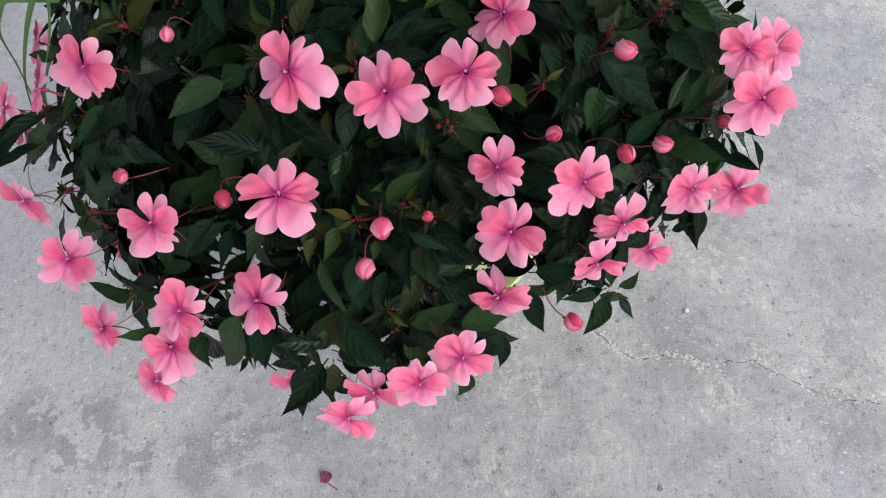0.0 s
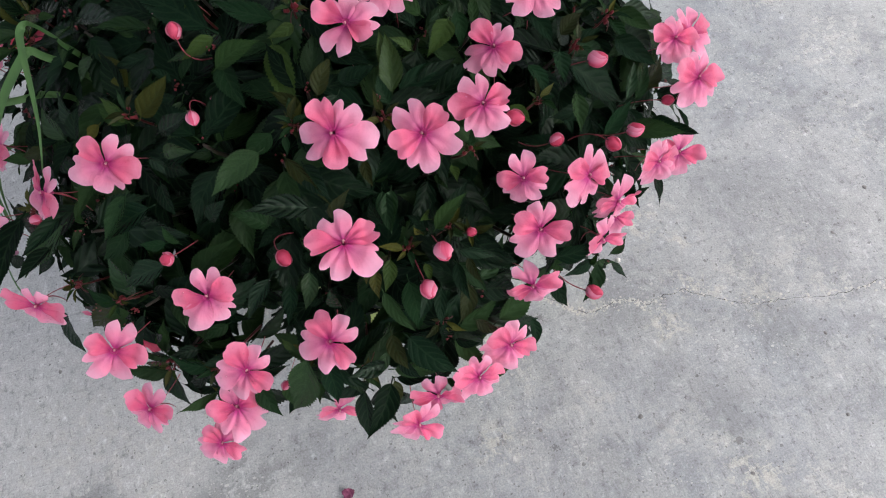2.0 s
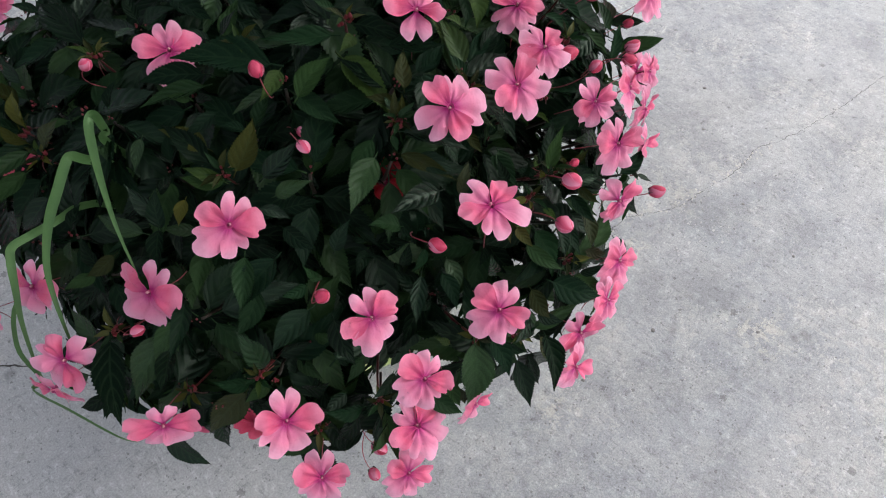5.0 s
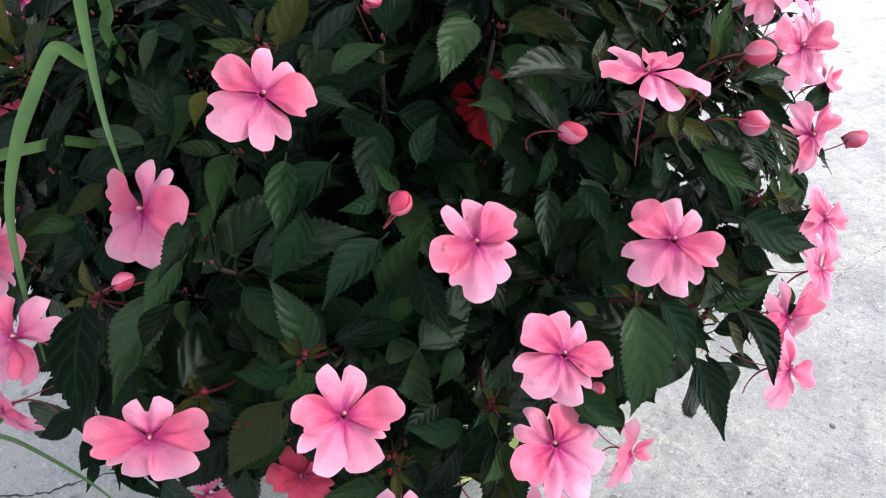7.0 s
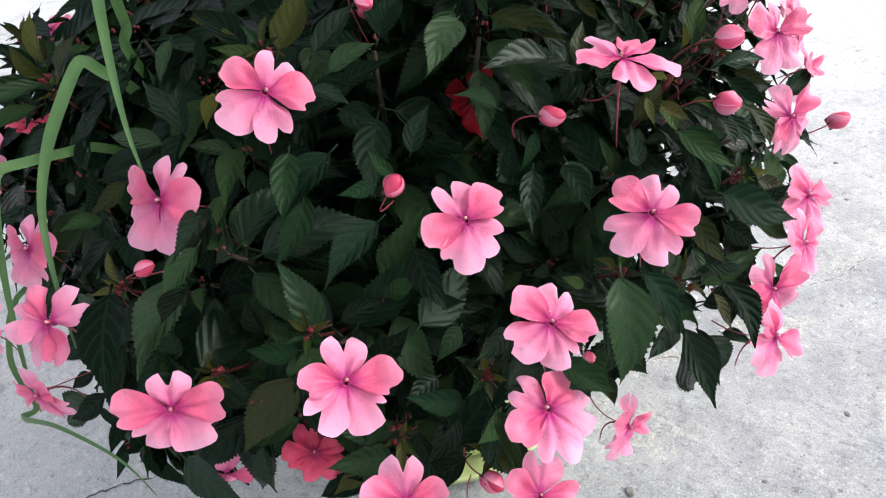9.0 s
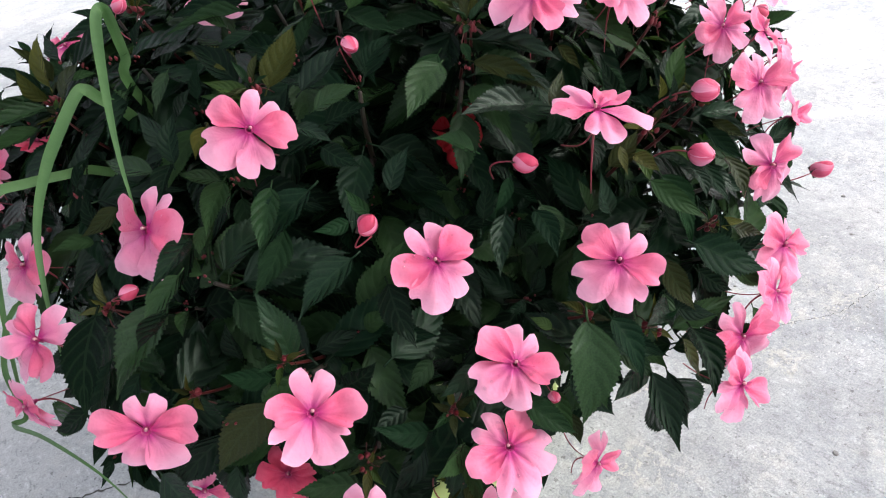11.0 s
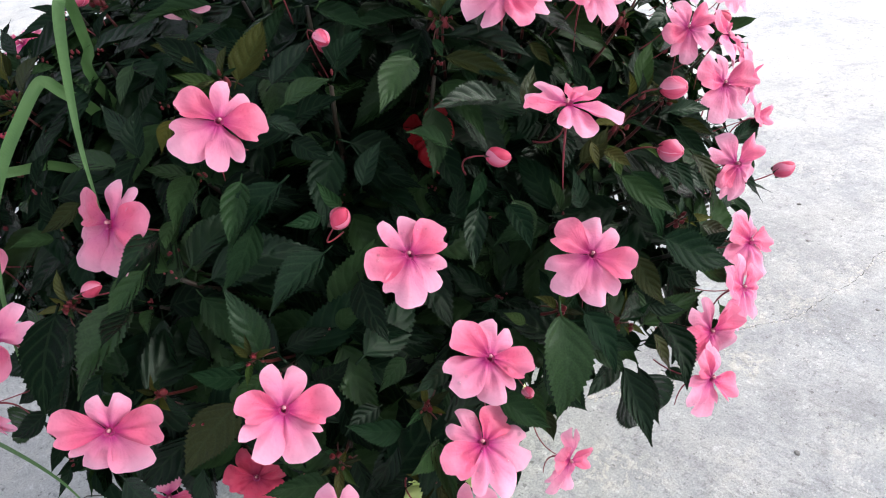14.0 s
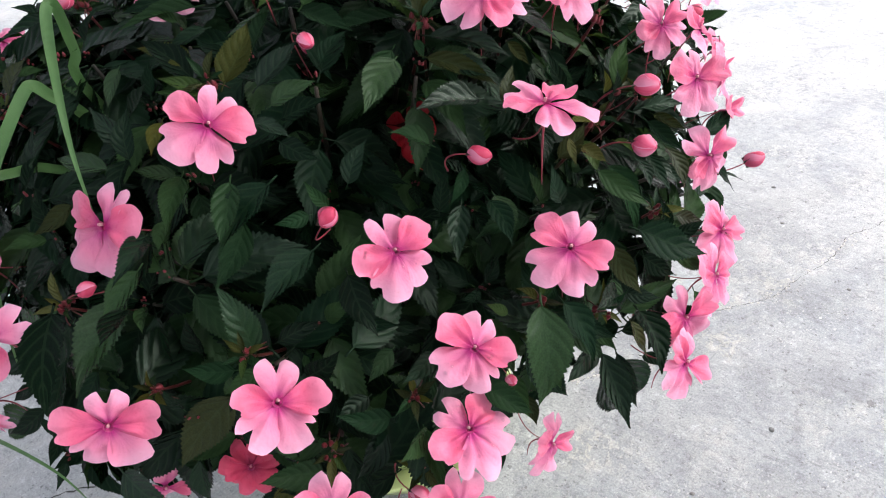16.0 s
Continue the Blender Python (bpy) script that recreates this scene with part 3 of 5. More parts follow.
def flower_kit(seed, pale=None, deep=None):
    """The five petals and the heart of one flower shape, about 56 mm across."""
    rnd = random.Random(seed)
    pale, deep = pale or PALE, deep or DEEP
    j = lambda s: rnd.uniform(-s, s)
    shapes = []
    for theta, length, span, notch, side, cup, lift, mat, up in (
        (0 + j(4), 0.0280, 0.94 + j(0.06), 0.40 + j(0.08), j(0.12), -0.16, 0.04 + j(0.06), pale, 0.0000),
        (146 + j(6), 0.0304, 0.86 + j(0.07), 0.31 + j(0.10), -0.25 + j(0.15), -0.24, -0.03 + j(0.06), pale, 0.0006),
        (214 + j(6), 0.0304, 0.86 + j(0.07), 0.31 + j(0.10), 0.25 + j(0.15), -0.24, -0.03 + j(0.06), pale, 0.0010),
        (78 + j(6), 0.0282, 0.76 + j(0.07), 0.12 + j(0.06), 0.30 + j(0.2), 0.12, 0.10 + j(0.10), deep, 0.0016),
        (282 + j(6), 0.0282, 0.76 + j(0.07), 0.12 + j(0.06), -0.30 + j(0.2), 0.12, 0.10 + j(0.10), deep, 0.0020),
    ):
        v, f, u = petal_data(length * (1 + j(0.07)), span, notch, cup, 0.075, rnd.random(), theta, lift, side)
        shapes.append(mesh_of("petal", [(x, y, z + up) for x, y, z in v], f, mat, u))
    cup, ring = lathe([(0.0032, 0.0035), (0.0026, 0.0028), (0.0018, -0.001), (0.0022, -0.004), (0.0012, -0.007), (0.0, -0.0072)], 12)
    heart = mesh_of("flower", cup, ring, THROAT)
    v, f = lathe([(0.0, 0.0052), (0.0008, 0.0050), (0.0011, 0.0042), (0.0008, 0.0024), (0.0006, 0.0)], 10)
    column = mesh_of("stamen_column", [(x, y + 0.0012, z) for x, y, z in v], f, COLUMN)
    return shapes, heart, column


KITS = [flower_kit(s) for s in (11, 12, 13, 14, 15, 16, 17)]
RED_KIT = flower_kit(18, RED_SHADED, RED_SHADED)
CRIMSON_KIT = flower_kit(19, CRIMSON, CRIMSON)
FLOWERS = []


def stalk_mesh(name, inverse, start, way, reach, thick, sag):
    """A thin curved stalk, in the local space of its flower or bud."""
    start, way = Vector(start), Vector(way).normalized()
    inside = (CENTRE - start).normalized()
    end = start + inside * reach + Vector((0, 0, -sag))
    pts = bend(start, start + way * reach * 0.55, end, 9)
    v, f = tube([inverse @ p for p in pts], [thick * (0.85 + 0.3 * k / 8) for k in range(9)], 6)
    return mesh_of(name, v, f, STALK)


def bloom(place, face, up, size, tucked=False, red=False):
    """A flower at a place, looking along face, with its notched upper petal towards up; a tucked one sits among the leaves."""
    n = len(FLOWERS)
    size *= 0.88
    rnd = random.Random(100 + n)
    m = axes_matrix(place, face, up)
    petals, heart, column = (CRIMSON_KIT if red == "crimson" else RED_KIT) if red else KITS[n % len(KITS)]
    local = ROOT @ m @ Matrix.Diagonal((size, size, size, 1))
    fl = child("flower", heart, plant, "red flower half hidden among leaves" if red else "open pink flower with five notched petals", local)
    drops = []
    for k, me in enumerate(petals):
        turn = Matrix.Rotation(radians(rnd.uniform(-5, 5)), 4, "Z") @ Matrix.Rotation(radians(rnd.uniform(-9, 9)), 4, "X") @ Matrix.Rotation(radians(rnd.uniform(-9, 9)), 4, "Y")
        grow = rnd.uniform(0.93, 1.07)
        child("petal", me, fl, "", turn @ Matrix.Diagonal((grow, grow, 1.0, 1.0)))
        for _ in range(7 if n in (7, 10, 11) else 0):
            at = turn @ Matrix.Diagonal((grow, grow, 1.0, 1.0)) @ me.vertices[rnd.randrange(100, 240)].co
            r = 0.0004 + 0.0011 * rnd.random() ** 2
            drops.append(shifted(lathe([(0.9 * r, -0.3 * r), (r, 0.0), (0.85 * r, 0.35 * r), (0.5 * r, 0.6 * r), (0.0, 0.68 * r)], 10), at))
    if drops:
        tagged(child("water_drop", mesh_of("water_drop", *join(*drops), WATER), fl, "clear rain drops beading on the petals"), kind="stuff")
    child("stamen_column", column, fl, "cream stamen column")
    inv = (m @ Matrix.Diagonal((size, size, size, 1))).inverted()
    z = Vector(face).normalized()
    start = Vector(place) - z * 0.006 * size
    child("stalk", stalk_mesh("stalk", inv, start, -z + Vector((0, 0, -0.3)), 0.038, 0.0005, 0.010), fl, "thin red flower stalk")
    spur = bend(start, start - z * 0.016 + Vector((0, 0, -0.006)), start - z * 0.018 + Vector((0, 0, -0.032)), 8)
    v, f = tube([inv @ p for p in spur], [0.0010 - 0.00009 * k for k in range(8)], 5)
    child("spur", mesh_of("spur", v, f, STALK), fl, "slender curved nectar spur")
    FLOWERS.append((Vector(place), z, 0.3 * size if tucked else size))


BUDS = []


def bud(place, way, size):
    """A closed bud that points along way, on its stalk."""
    rnd = random.Random(500 + len(BUDS))
    m = axes_matrix(place, way, (0.1, 0.2, 1))
    s = size * 0.82
    prof = [(0.0, -0.0085), (0.0030, -0.0078), (0.0058, -0.005), (0.0068, -0.001), (0.0063, 0.003), (0.0042, 0.0072), (0.0018, 0.0098), (0.0, 0.0105)]
    v, f = lathe(prof, 16)
    v = [(x * (1 + 0.10 * math.sin(3 * math.atan2(y, x) + 400 * z)), y * (1 + 0.10 * math.sin(3 * math.atan2(y, x) + 400 * z)), z) for x, y, z in v]
    b = child("bud", mesh_of("bud", v, f, BUD), plant, "closed rose-pink flower bud", ROOT @ m @ Matrix.Diagonal((s, s, s, 1)))
    for turn, grow in ((rnd.uniform(0, 6), 1.07), (rnd.uniform(0, 6), 1.13)):
        wv, wf, wu, cols, rows = [], [], [], 13, 9
        for i in range(rows):
            f = i / (rows - 1)
            zz = -0.0080 + 0.0182 * f
            r = 0.0070 * math.sin(math.pi * min(1.0, 0.06 + 0.90 * f)) ** 0.62 * grow
            for j in range(cols):
                a = turn + (j / (cols - 1) - 0.5) * (3.6 - 1.6 * f * f) + 0.9 * f
                lip = 1 + 0.08 * (1 if j in (0, cols - 1) else 0)
                wv.append((r * lip * math.cos(a), r * lip * math.sin(a), zz))
                wu.append((0.35 + 0.65 * abs(2 * j / (cols - 1) - 1), 0.5))
        wf = [(i * cols + j, i * cols + j + 1, (i + 1) * cols + j + 1, (i + 1) * cols + j) for i in range(rows - 1) for j in range(cols - 1)]
        child("furled_petal", mesh_of("furled_petal", wv, wf, FURLED, wu), b, "furled pink petal with a paler edge")
    inv = (m @ Matrix.Diagonal((s, s, s, 1))).inverted()
    z = Vector(way).normalized()
    start = Vector(place) - z * 0.008 * s
    child("stalk", stalk_mesh("stalk", inv, start, -z, 0.040, 0.00065, 0.010), b, "thin red bud stalk")
    for k in range(3):
        a = 2.1 * k + rnd.random()
        c, d = math.cos(a), math.sin(a)
        sv = [(c * 0.002 - d * 0.0014, d * 0.002 + c * 0.0014, -0.0080), (c * 0.002 + d * 0.0014, d * 0.002 - c * 0.0014, -0.0080), (c * 0.0075, d * 0.0075, -0.001), (c * 0.0060, d * 0.0060, -0.0085)]
        child("sepal", mesh_of("sepal", sv, [(0, 1, 2), (0, 3, 1), (1, 3, 2), (3, 0, 2)], STEM, smooth=False), b, "small green sepal")
    BUDS.append((Vector(place), z, s))


bloom((-0.304, 0.425, 0.580), (-0.06, -0.83, 0.55), (0.78, 0.30, 0.55), 1.0)
bloom((-0.127, 0.365, 0.614), (-0.31, -0.57, 0.76), (-0.95, 0.14, -0.29), 1.06)
bloom((-0.063, 0.351, 0.602), (-0.19, -0.64, 0.74), (-0.43, 0.73, 0.53), 1.05)
bloom((-0.010, 0.365, 0.599), (-0.01, -0.54, 0.84), (-0.08, 0.84, 0.53), 1.0)
bloom((0.019, 0.420, 0.598), (-0.20, -0.30, 0.93), (0.77, 0.54, 0.33), 0.95)
bloom((-0.095, 0.432, 0.650), (-0.00, -0.35, 0.94), (-0.73, -0.64, -0.24), 1.0)
bloom((-0.144, 0.304, 0.558), (0.15, -0.09, 0.99), (-0.11, 0.99, 0.11), 1.08)
bloom((-0.262, 0.324, 0.508), (-0.17, -0.65, 0.74), (0.17, 0.72, 0.67), 1.0)
bloom((0.008, 0.316, 0.557), (-0.34, -0.66, 0.67), (0.04, 0.71, 0.71), 0.85)
bloom((-0.177, 0.262, 0.487), (-0.33, -0.51, 0.79), (0.84, 0.23, 0.50), 1.02)
bloom((-0.254, 0.275, 0.453), (-0.18, -0.52, 0.83), (0.86, 0.32, 0.39), 1.0)
bloom((-0.276, 0.263, 0.410), (-0.13, -0.47, 0.87), (-0.14, 0.88, 0.45), 1.02)
bloom((-0.358, 0.327, 0.460), (0.02, -0.62, 0.78), (0.59, 0.64, 0.49), 1.05)
bloom((-0.427, 0.403, 0.448), (-0.38, -0.86, 0.34), (0.32, 0.23, 0.92), 1.05)
bloom((-0.372, 0.449, 0.538), (-0.85, -0.17, 0.51), (0.51, 0.03, 0.86), 1.1)
bloom((0.003, 0.265, 0.466), (-0.33, -0.89, 0.33), (-0.31, 0.43, 0.85), 1.0)
bloom((0.014, 0.288, 0.519), (-0.22, -0.78, 0.58), (0.32, 0.51, 0.80), 1.0)
bloom((-0.029, 0.234, 0.427), (0.03, -0.86, 0.50), (0.60, 0.41, 0.68), 1.0)
bloom((-0.064, 0.219, 0.414), (0.06, -0.88, 0.46), (0.28, 0.46, 0.84), 1.0)
bloom((-0.127, 0.204, 0.386), (-0.00, -0.92, 0.37), (0.87, 0.18, 0.46), 1.0)
bloom((-0.102, 0.219, 0.401), (-0.29, -0.89, 0.35), (-0.10, 0.39, 0.92), 0.95)
bloom((0.066, 0.316, 0.534), (0.36, -0.75, 0.55), (0.51, 0.66, 0.56), 1.0)
bloom((-0.304, 0.249, 0.373), (-0.11, -0.66, 0.74), (0.76, 0.43, 0.49), 0.9)
bloom((-0.198, 0.264, 0.320), (0.02, -0.98, 0.04), (0.59, 0.05, 0.80), 0.95)
bloom((-0.360, 0.298, 0.384), (-0.33, -0.63, 0.70), (0.54, 0.48, 0.69), 1.0)
bloom((-0.366, 0.389, 0.359), (-0.52, -0.72, 0.45), (0.23, 0.39, 0.89), 0.85, False, "crimson")
bloom((-0.450, 0.487, 0.483), (-0.63, -0.41, 0.66), (0.77, -0.47, 0.44), 1.05)
bloom((-0.475, 0.511, 0.427), (-0.90, -0.31, 0.15), (0.00, 0.44, 0.90), 0.95)
bloom((-0.433, 0.559, 0.495), (-0.74, -0.35, 0.58), (0.59, 0.08, 0.80), 1.0)
bloom((-0.437, 0.647, 0.517), (-0.63, -0.59, 0.51), (0.69, -0.11, 0.72), 1.0)
bloom((-0.485, 0.644, 0.413), (-0.59, -0.45, 0.67), (0.62, 0.27, 0.74), 0.95)
bloom((-0.424, 0.663, 0.531), (-0.32, -0.59, 0.74), (0.38, 0.63, 0.68), 1.0)
bloom((0.209, 0.388, 0.525), (0.17, -0.58, 0.79), (0.31, 0.80, 0.52), 1.0)
bloom((0.215, 0.381, 0.420), (-0.11, -0.82, 0.56), (0.37, 0.49, 0.79), 1.0)
bloom((0.145, 0.362, 0.358), (0.16, -0.83, 0.53), (0.46, 0.54, 0.71), 0.85)
bloom((0.237, 0.451, 0.515), (0.30, -0.57, 0.77), (0.02, 0.81, 0.59), 1.05)
bloom((0.098, 0.308, 0.490), (0.24, -0.95, 0.22), (0.29, 0.29, 0.91), 0.92)
bloom((0.078, 0.289, 0.466), (0.22, -0.96, 0.18), (0.32, 0.25, 0.91), 0.95)
bloom((0.156, 0.341, 0.481), (0.17, -0.91, 0.38), (0.18, 0.40, 0.90), 0.92)
bloom((-0.243, 0.567, 0.623), (-0.08, -0.54, 0.84), (0.38, 0.76, 0.53), 1.0)
bloom((-0.294, 0.850, 0.548), (-0.40, -0.37, 0.84), (0.71, 0.45, 0.53), 0.9)
bloom((-0.163, 0.408, 0.520), (-0.93, 0.06, 0.37), (0.37, 0.24, 0.90), 1.0, True, True)
bloom((-0.263, 0.564, 0.535), (0.47, -0.31, 0.83), (0.31, 0.93, 0.18), 0.6, True, True)
bloom((-0.381, 0.651, 0.539), (0.31, 0.13, 0.94), (0.69, 0.65, -0.32), 0.75, True, "crimson")
bloom((0.064, 0.449, 0.622), (-0.04, -0.39, 0.92), (0.39, 0.84, 0.38), 1.0)
bloom((0.207, 0.433, 0.533), (0.12, -0.51, 0.85), (0.31, 0.83, 0.46), 0.9)
bloom((-0.052, 0.464, 0.650), (-0.19, -0.31, 0.93), (0.48, 0.80, 0.36), 1.0)
bloom((-0.412, 0.439, 0.341), (-0.38, -0.90, -0.24), (0.34, -0.37, 0.86), 0.9, True)
bud((-0.283, 0.354, 0.532), (0.47, -0.40, 0.79), 0.9)
bud((-0.192, 0.318, 0.542), (0.37, -0.93, 0.07), 1.0)
bud((-0.073, 0.278, 0.550), (0.16, -0.96, 0.22), 1.15)
bud((-0.090, 0.267, 0.517), (0.09, -0.99, 0.06), 1.1)
bud((0.102, 0.394, 0.581), (0.60, -0.56, 0.57), 1.2)
bud((0.048, 0.345, 0.554), (0.51, -0.39, 0.76), 0.9)
bud((-0.210, 0.449, 0.590), (0.35, -0.94, -0.07), 0.7)
bud((-0.220, 0.476, 0.644), (0.03, 0.34, 0.94), 0.9)
bud((0.130, 0.354, 0.523), (0.58, -0.43, 0.69), 1.1)
bud((0.100, 0.339, 0.534), (0.33, -0.92, 0.20), 1.0)
bud((0.058, 0.252, 0.441), (0.55, -0.67, 0.49), 1.1)
bud((-0.397, 0.451, 0.505), (0.82, -0.52, 0.22), 0.8)
bud((-0.317, 0.286, 0.318), (-0.10, -0.99, 0.06), 0.9)
bud((-0.231, 0.268, 0.412), (-0.47, -0.86, 0.19), 0.6)
bud((-0.299, 0.600, 0.625), (0.50, -0.40, 0.77), 0.8)
bud((-0.227, 0.424, 0.605), (0.00, -0.94, -0.33), 0.8)
bud((0.012, 0.353, 0.588), (0.82, -0.56, 0.08), 1.0)
bud((-0.044, 0.295, 0.535), (0.63, -0.47, 0.62), 0.6)
bud((0.189, 0.394, 0.496), (0.64, -0.65, 0.41), 0.8)
bud((-0.300, 0.295, 0.340), (0.18, -0.97, -0.14), 1.1)


# ---- leaves ----
PLACED = []
N_LEAF = [0]


def leaf(base, tip, face, shape=0, tone=0, wide=1.0):
    """A single large leaf, from its stalk's foot to its tip; tone 0 is dark, 1 fresh green, 2 bronze."""
    me = (LEAF_MESHES, YOUNG_MESHES, BRONZE_MESHES)[int(tone)][shape % 6]
    child("leaf", me, plant, "", ROOT @ leaf_matrix(base, tip, face, wide))
    PLACED.append((Vector(base), Vector(tip)))
    N_LEAF[0] += 1



leaf((-0.182, 0.392, 0.586), (-0.231, 0.369, 0.578), (-0.30, -0.49, 0.82), 3)
leaf((-0.447, 0.525, 0.389), (-0.478, 0.574, 0.349), (-0.74, -0.44, 0.51), 0)
leaf((-0.285, 0.303, 0.398), (-0.281, 0.280, 0.326), (-0.48, -0.71, 0.52), 0)
leaf((-0.154, 0.251, 0.385), (-0.131, 0.242, 0.304), (-0.32, -0.81, 0.50), 3)
leaf((-0.139, 0.248, 0.375), (-0.119, 0.235, 0.308), (-0.30, -0.83, 0.47), 1)
leaf((-0.194, 0.312, 0.515), (-0.207, 0.281, 0.503), (-0.33, -0.60, 0.73), 1)
leaf((-0.409, 0.456, 0.447), (-0.439, 0.454, 0.427), (-0.60, -0.50, 0.63), 1)
leaf((-0.336, 0.482, 0.557), (-0.360, 0.451, 0.548), (-0.44, -0.43, 0.79), 2)
leaf((-0.321, 0.497, 0.573), (-0.309, 0.480, 0.597), (-0.42, -0.40, 0.81), 2)
leaf((-0.262, 0.300, 0.444), (-0.293, 0.294, 0.446), (-0.43, -0.67, 0.61), 1)
leaf((-0.328, 0.347, 0.442), (-0.317, 0.322, 0.470), (-0.49, -0.62, 0.61), 0)
leaf((-0.352, 0.690, 0.562), (-0.337, 0.725, 0.587), (-0.48, -0.16, 0.86), 4, True)
leaf((-0.156, 0.344, 0.558), (-0.209, 0.349, 0.572), (-0.02, -0.53, 0.85), 2)
leaf((0.003, 0.260, 0.412), (0.000, 0.234, 0.395), (0.17, -0.77, 0.62), 1)
leaf((0.024, 0.278, 0.454), (0.038, 0.250, 0.423), (0.18, -0.69, 0.70), 3)
leaf((0.027, 0.284, 0.465), (0.074, 0.283, 0.473), (0.18, -0.67, 0.72), 2)
leaf((-0.375, 0.443, 0.495), (-0.434, 0.426, 0.462), (-0.35, -0.48, 0.81), 0)
leaf((0.080, 0.421, 0.575), (0.070, 0.381, 0.580), (0.20, -0.45, 0.87), 0, True)
leaf((0.184, 0.372, 0.416), (0.176, 0.331, 0.410), (0.44, -0.63, 0.64), 3)
leaf((-0.313, 0.320, 0.358), (-0.271, 0.299, 0.429), (-0.34, -0.79, 0.50), 0)
leaf((-0.338, 0.333, 0.372), (-0.380, 0.337, 0.399), (-0.38, -0.75, 0.54), 0)
leaf((-0.280, 0.299, 0.362), (-0.231, 0.251, 0.402), (-0.27, -0.81, 0.51), 5)
leaf((-0.027, 0.250, 0.364), (-0.039, 0.231, 0.332), (0.14, -0.85, 0.51), 5)
leaf((0.086, 0.390, 0.553), (0.072, 0.346, 0.552), (0.21, -0.49, 0.84), 2)
leaf((0.102, 0.359, 0.516), (0.135, 0.376, 0.538), (0.24, -0.55, 0.80), 4, True)
leaf((0.202, 0.399, 0.444), (0.223, 0.372, 0.460), (0.39, -0.56, 0.73), 0)
leaf((-0.192, 0.487, 0.624), (-0.253, 0.545, 0.637), (-0.26, -0.33, 0.91), 2)
leaf((-0.341, 0.645, 0.577), (-0.310, 0.599, 0.618), (-0.42, -0.18, 0.89), 1)
leaf((-0.282, 0.633, 0.612), (-0.284, 0.708, 0.621), (-0.34, -0.20, 0.92), 2)
leaf((-0.112, 0.411, 0.607), (-0.147, 0.370, 0.601), (-0.20, -0.40, 0.89), 1)
leaf((-0.280, 0.472, 0.586), (-0.290, 0.518, 0.610), (-0.29, -0.43, 0.85), 2, 0, 1.01)
leaf((-0.280, 0.457, 0.580), (-0.300, 0.483, 0.595), (-0.53, -0.32, 0.79), 2, 1, 0.88)
leaf((-0.274, 0.457, 0.583), (-0.240, 0.466, 0.616), (-0.27, -0.47, 0.84), 0, 2, 1.08)
leaf((-0.331, 0.483, 0.558), (-0.336, 0.513, 0.582), (-0.57, -0.47, 0.67), 4, 0, 1.05)
leaf((-0.337, 0.479, 0.552), (-0.324, 0.491, 0.583), (-0.51, -0.61, 0.61), 1, 0, 1.01)
leaf((-0.345, 0.487, 0.549), (-0.367, 0.526, 0.562), (-0.41, -0.37, 0.84), 5, 0, 0.83)
leaf((-0.353, 0.495, 0.545), (-0.378, 0.499, 0.544), (-0.41, -0.41, 0.82), 2, 0, 0.75)
leaf((-0.308, 0.477, 0.572), (-0.326, 0.470, 0.557), (-0.45, -0.58, 0.68), 0, 2, 1.08)
leaf((-0.378, 0.570, 0.559), (-0.418, 0.577, 0.540), (-0.75, -0.23, 0.62), 5, 0, 1.06)
leaf((-0.365, 0.609, 0.573), (-0.419, 0.602, 0.584), (-0.57, -0.51, 0.64), 5, 0, 0.65)
leaf((-0.376, 0.601, 0.564), (-0.431, 0.592, 0.569), (-0.46, -0.43, 0.77), 1, 0, 0.72)
leaf((-0.362, 0.630, 0.576), (-0.386, 0.629, 0.608), (-0.43, -0.29, 0.86), 3, 0, 0.68)
leaf((-0.359, 0.628, 0.577), (-0.357, 0.625, 0.617), (-0.46, -0.28, 0.84), 1, 2, 0.96)
leaf((-0.365, 0.616, 0.573), (-0.378, 0.616, 0.602), (-0.55, -0.26, 0.80), 1, 2, 1.00)
leaf((-0.361, 0.599, 0.576), (-0.344, 0.591, 0.603), (-0.59, -0.27, 0.76), 1, 2, 1.08)
leaf((-0.348, 0.607, 0.586), (-0.332, 0.599, 0.589), (-0.20, -0.56, 0.80), 1, 0, 1.08)
leaf((-0.301, 0.536, 0.593), (-0.323, 0.528, 0.574), (-0.50, -0.47, 0.73), 3, 0, 0.86)
leaf((-0.262, 0.440, 0.581), (-0.227, 0.431, 0.606), (-0.34, -0.36, 0.87), 2, 0, 1.07)
leaf((-0.263, 0.426, 0.574), (-0.239, 0.405, 0.589), (-0.55, -0.49, 0.68), 1, 1, 0.93)
leaf((-0.264, 0.417, 0.568), (-0.241, 0.391, 0.580), (-0.35, -0.48, 0.81), 4, 0, 1.08)
leaf((-0.276, 0.431, 0.569), (-0.261, 0.409, 0.560), (-0.23, -0.48, 0.85), 1, 0, 0.91)
leaf((-0.271, 0.410, 0.560), (-0.267, 0.376, 0.557), (-0.52, -0.46, 0.72), 3, 0, 1.02)
leaf((-0.171, 0.407, 0.586), (-0.202, 0.405, 0.560), (-0.16, -0.79, 0.59), 3, 1, 1.08)
leaf((-0.196, 0.352, 0.539), (-0.222, 0.360, 0.560), (-0.19, -0.41, 0.89), 0, 1, 1.08)
leaf((-0.247, 0.383, 0.523), (-0.228, 0.380, 0.550), (-0.40, -0.58, 0.71), 1, 0, 1.05)
leaf((-0.271, 0.367, 0.527), (-0.280, 0.373, 0.548), (-0.46, -0.40, 0.80), 1, 1, 0.89)
leaf((-0.163, 0.396, 0.591), (-0.166, 0.386, 0.578), (-0.23, -0.73, 0.64), 4, 1, 1.08)
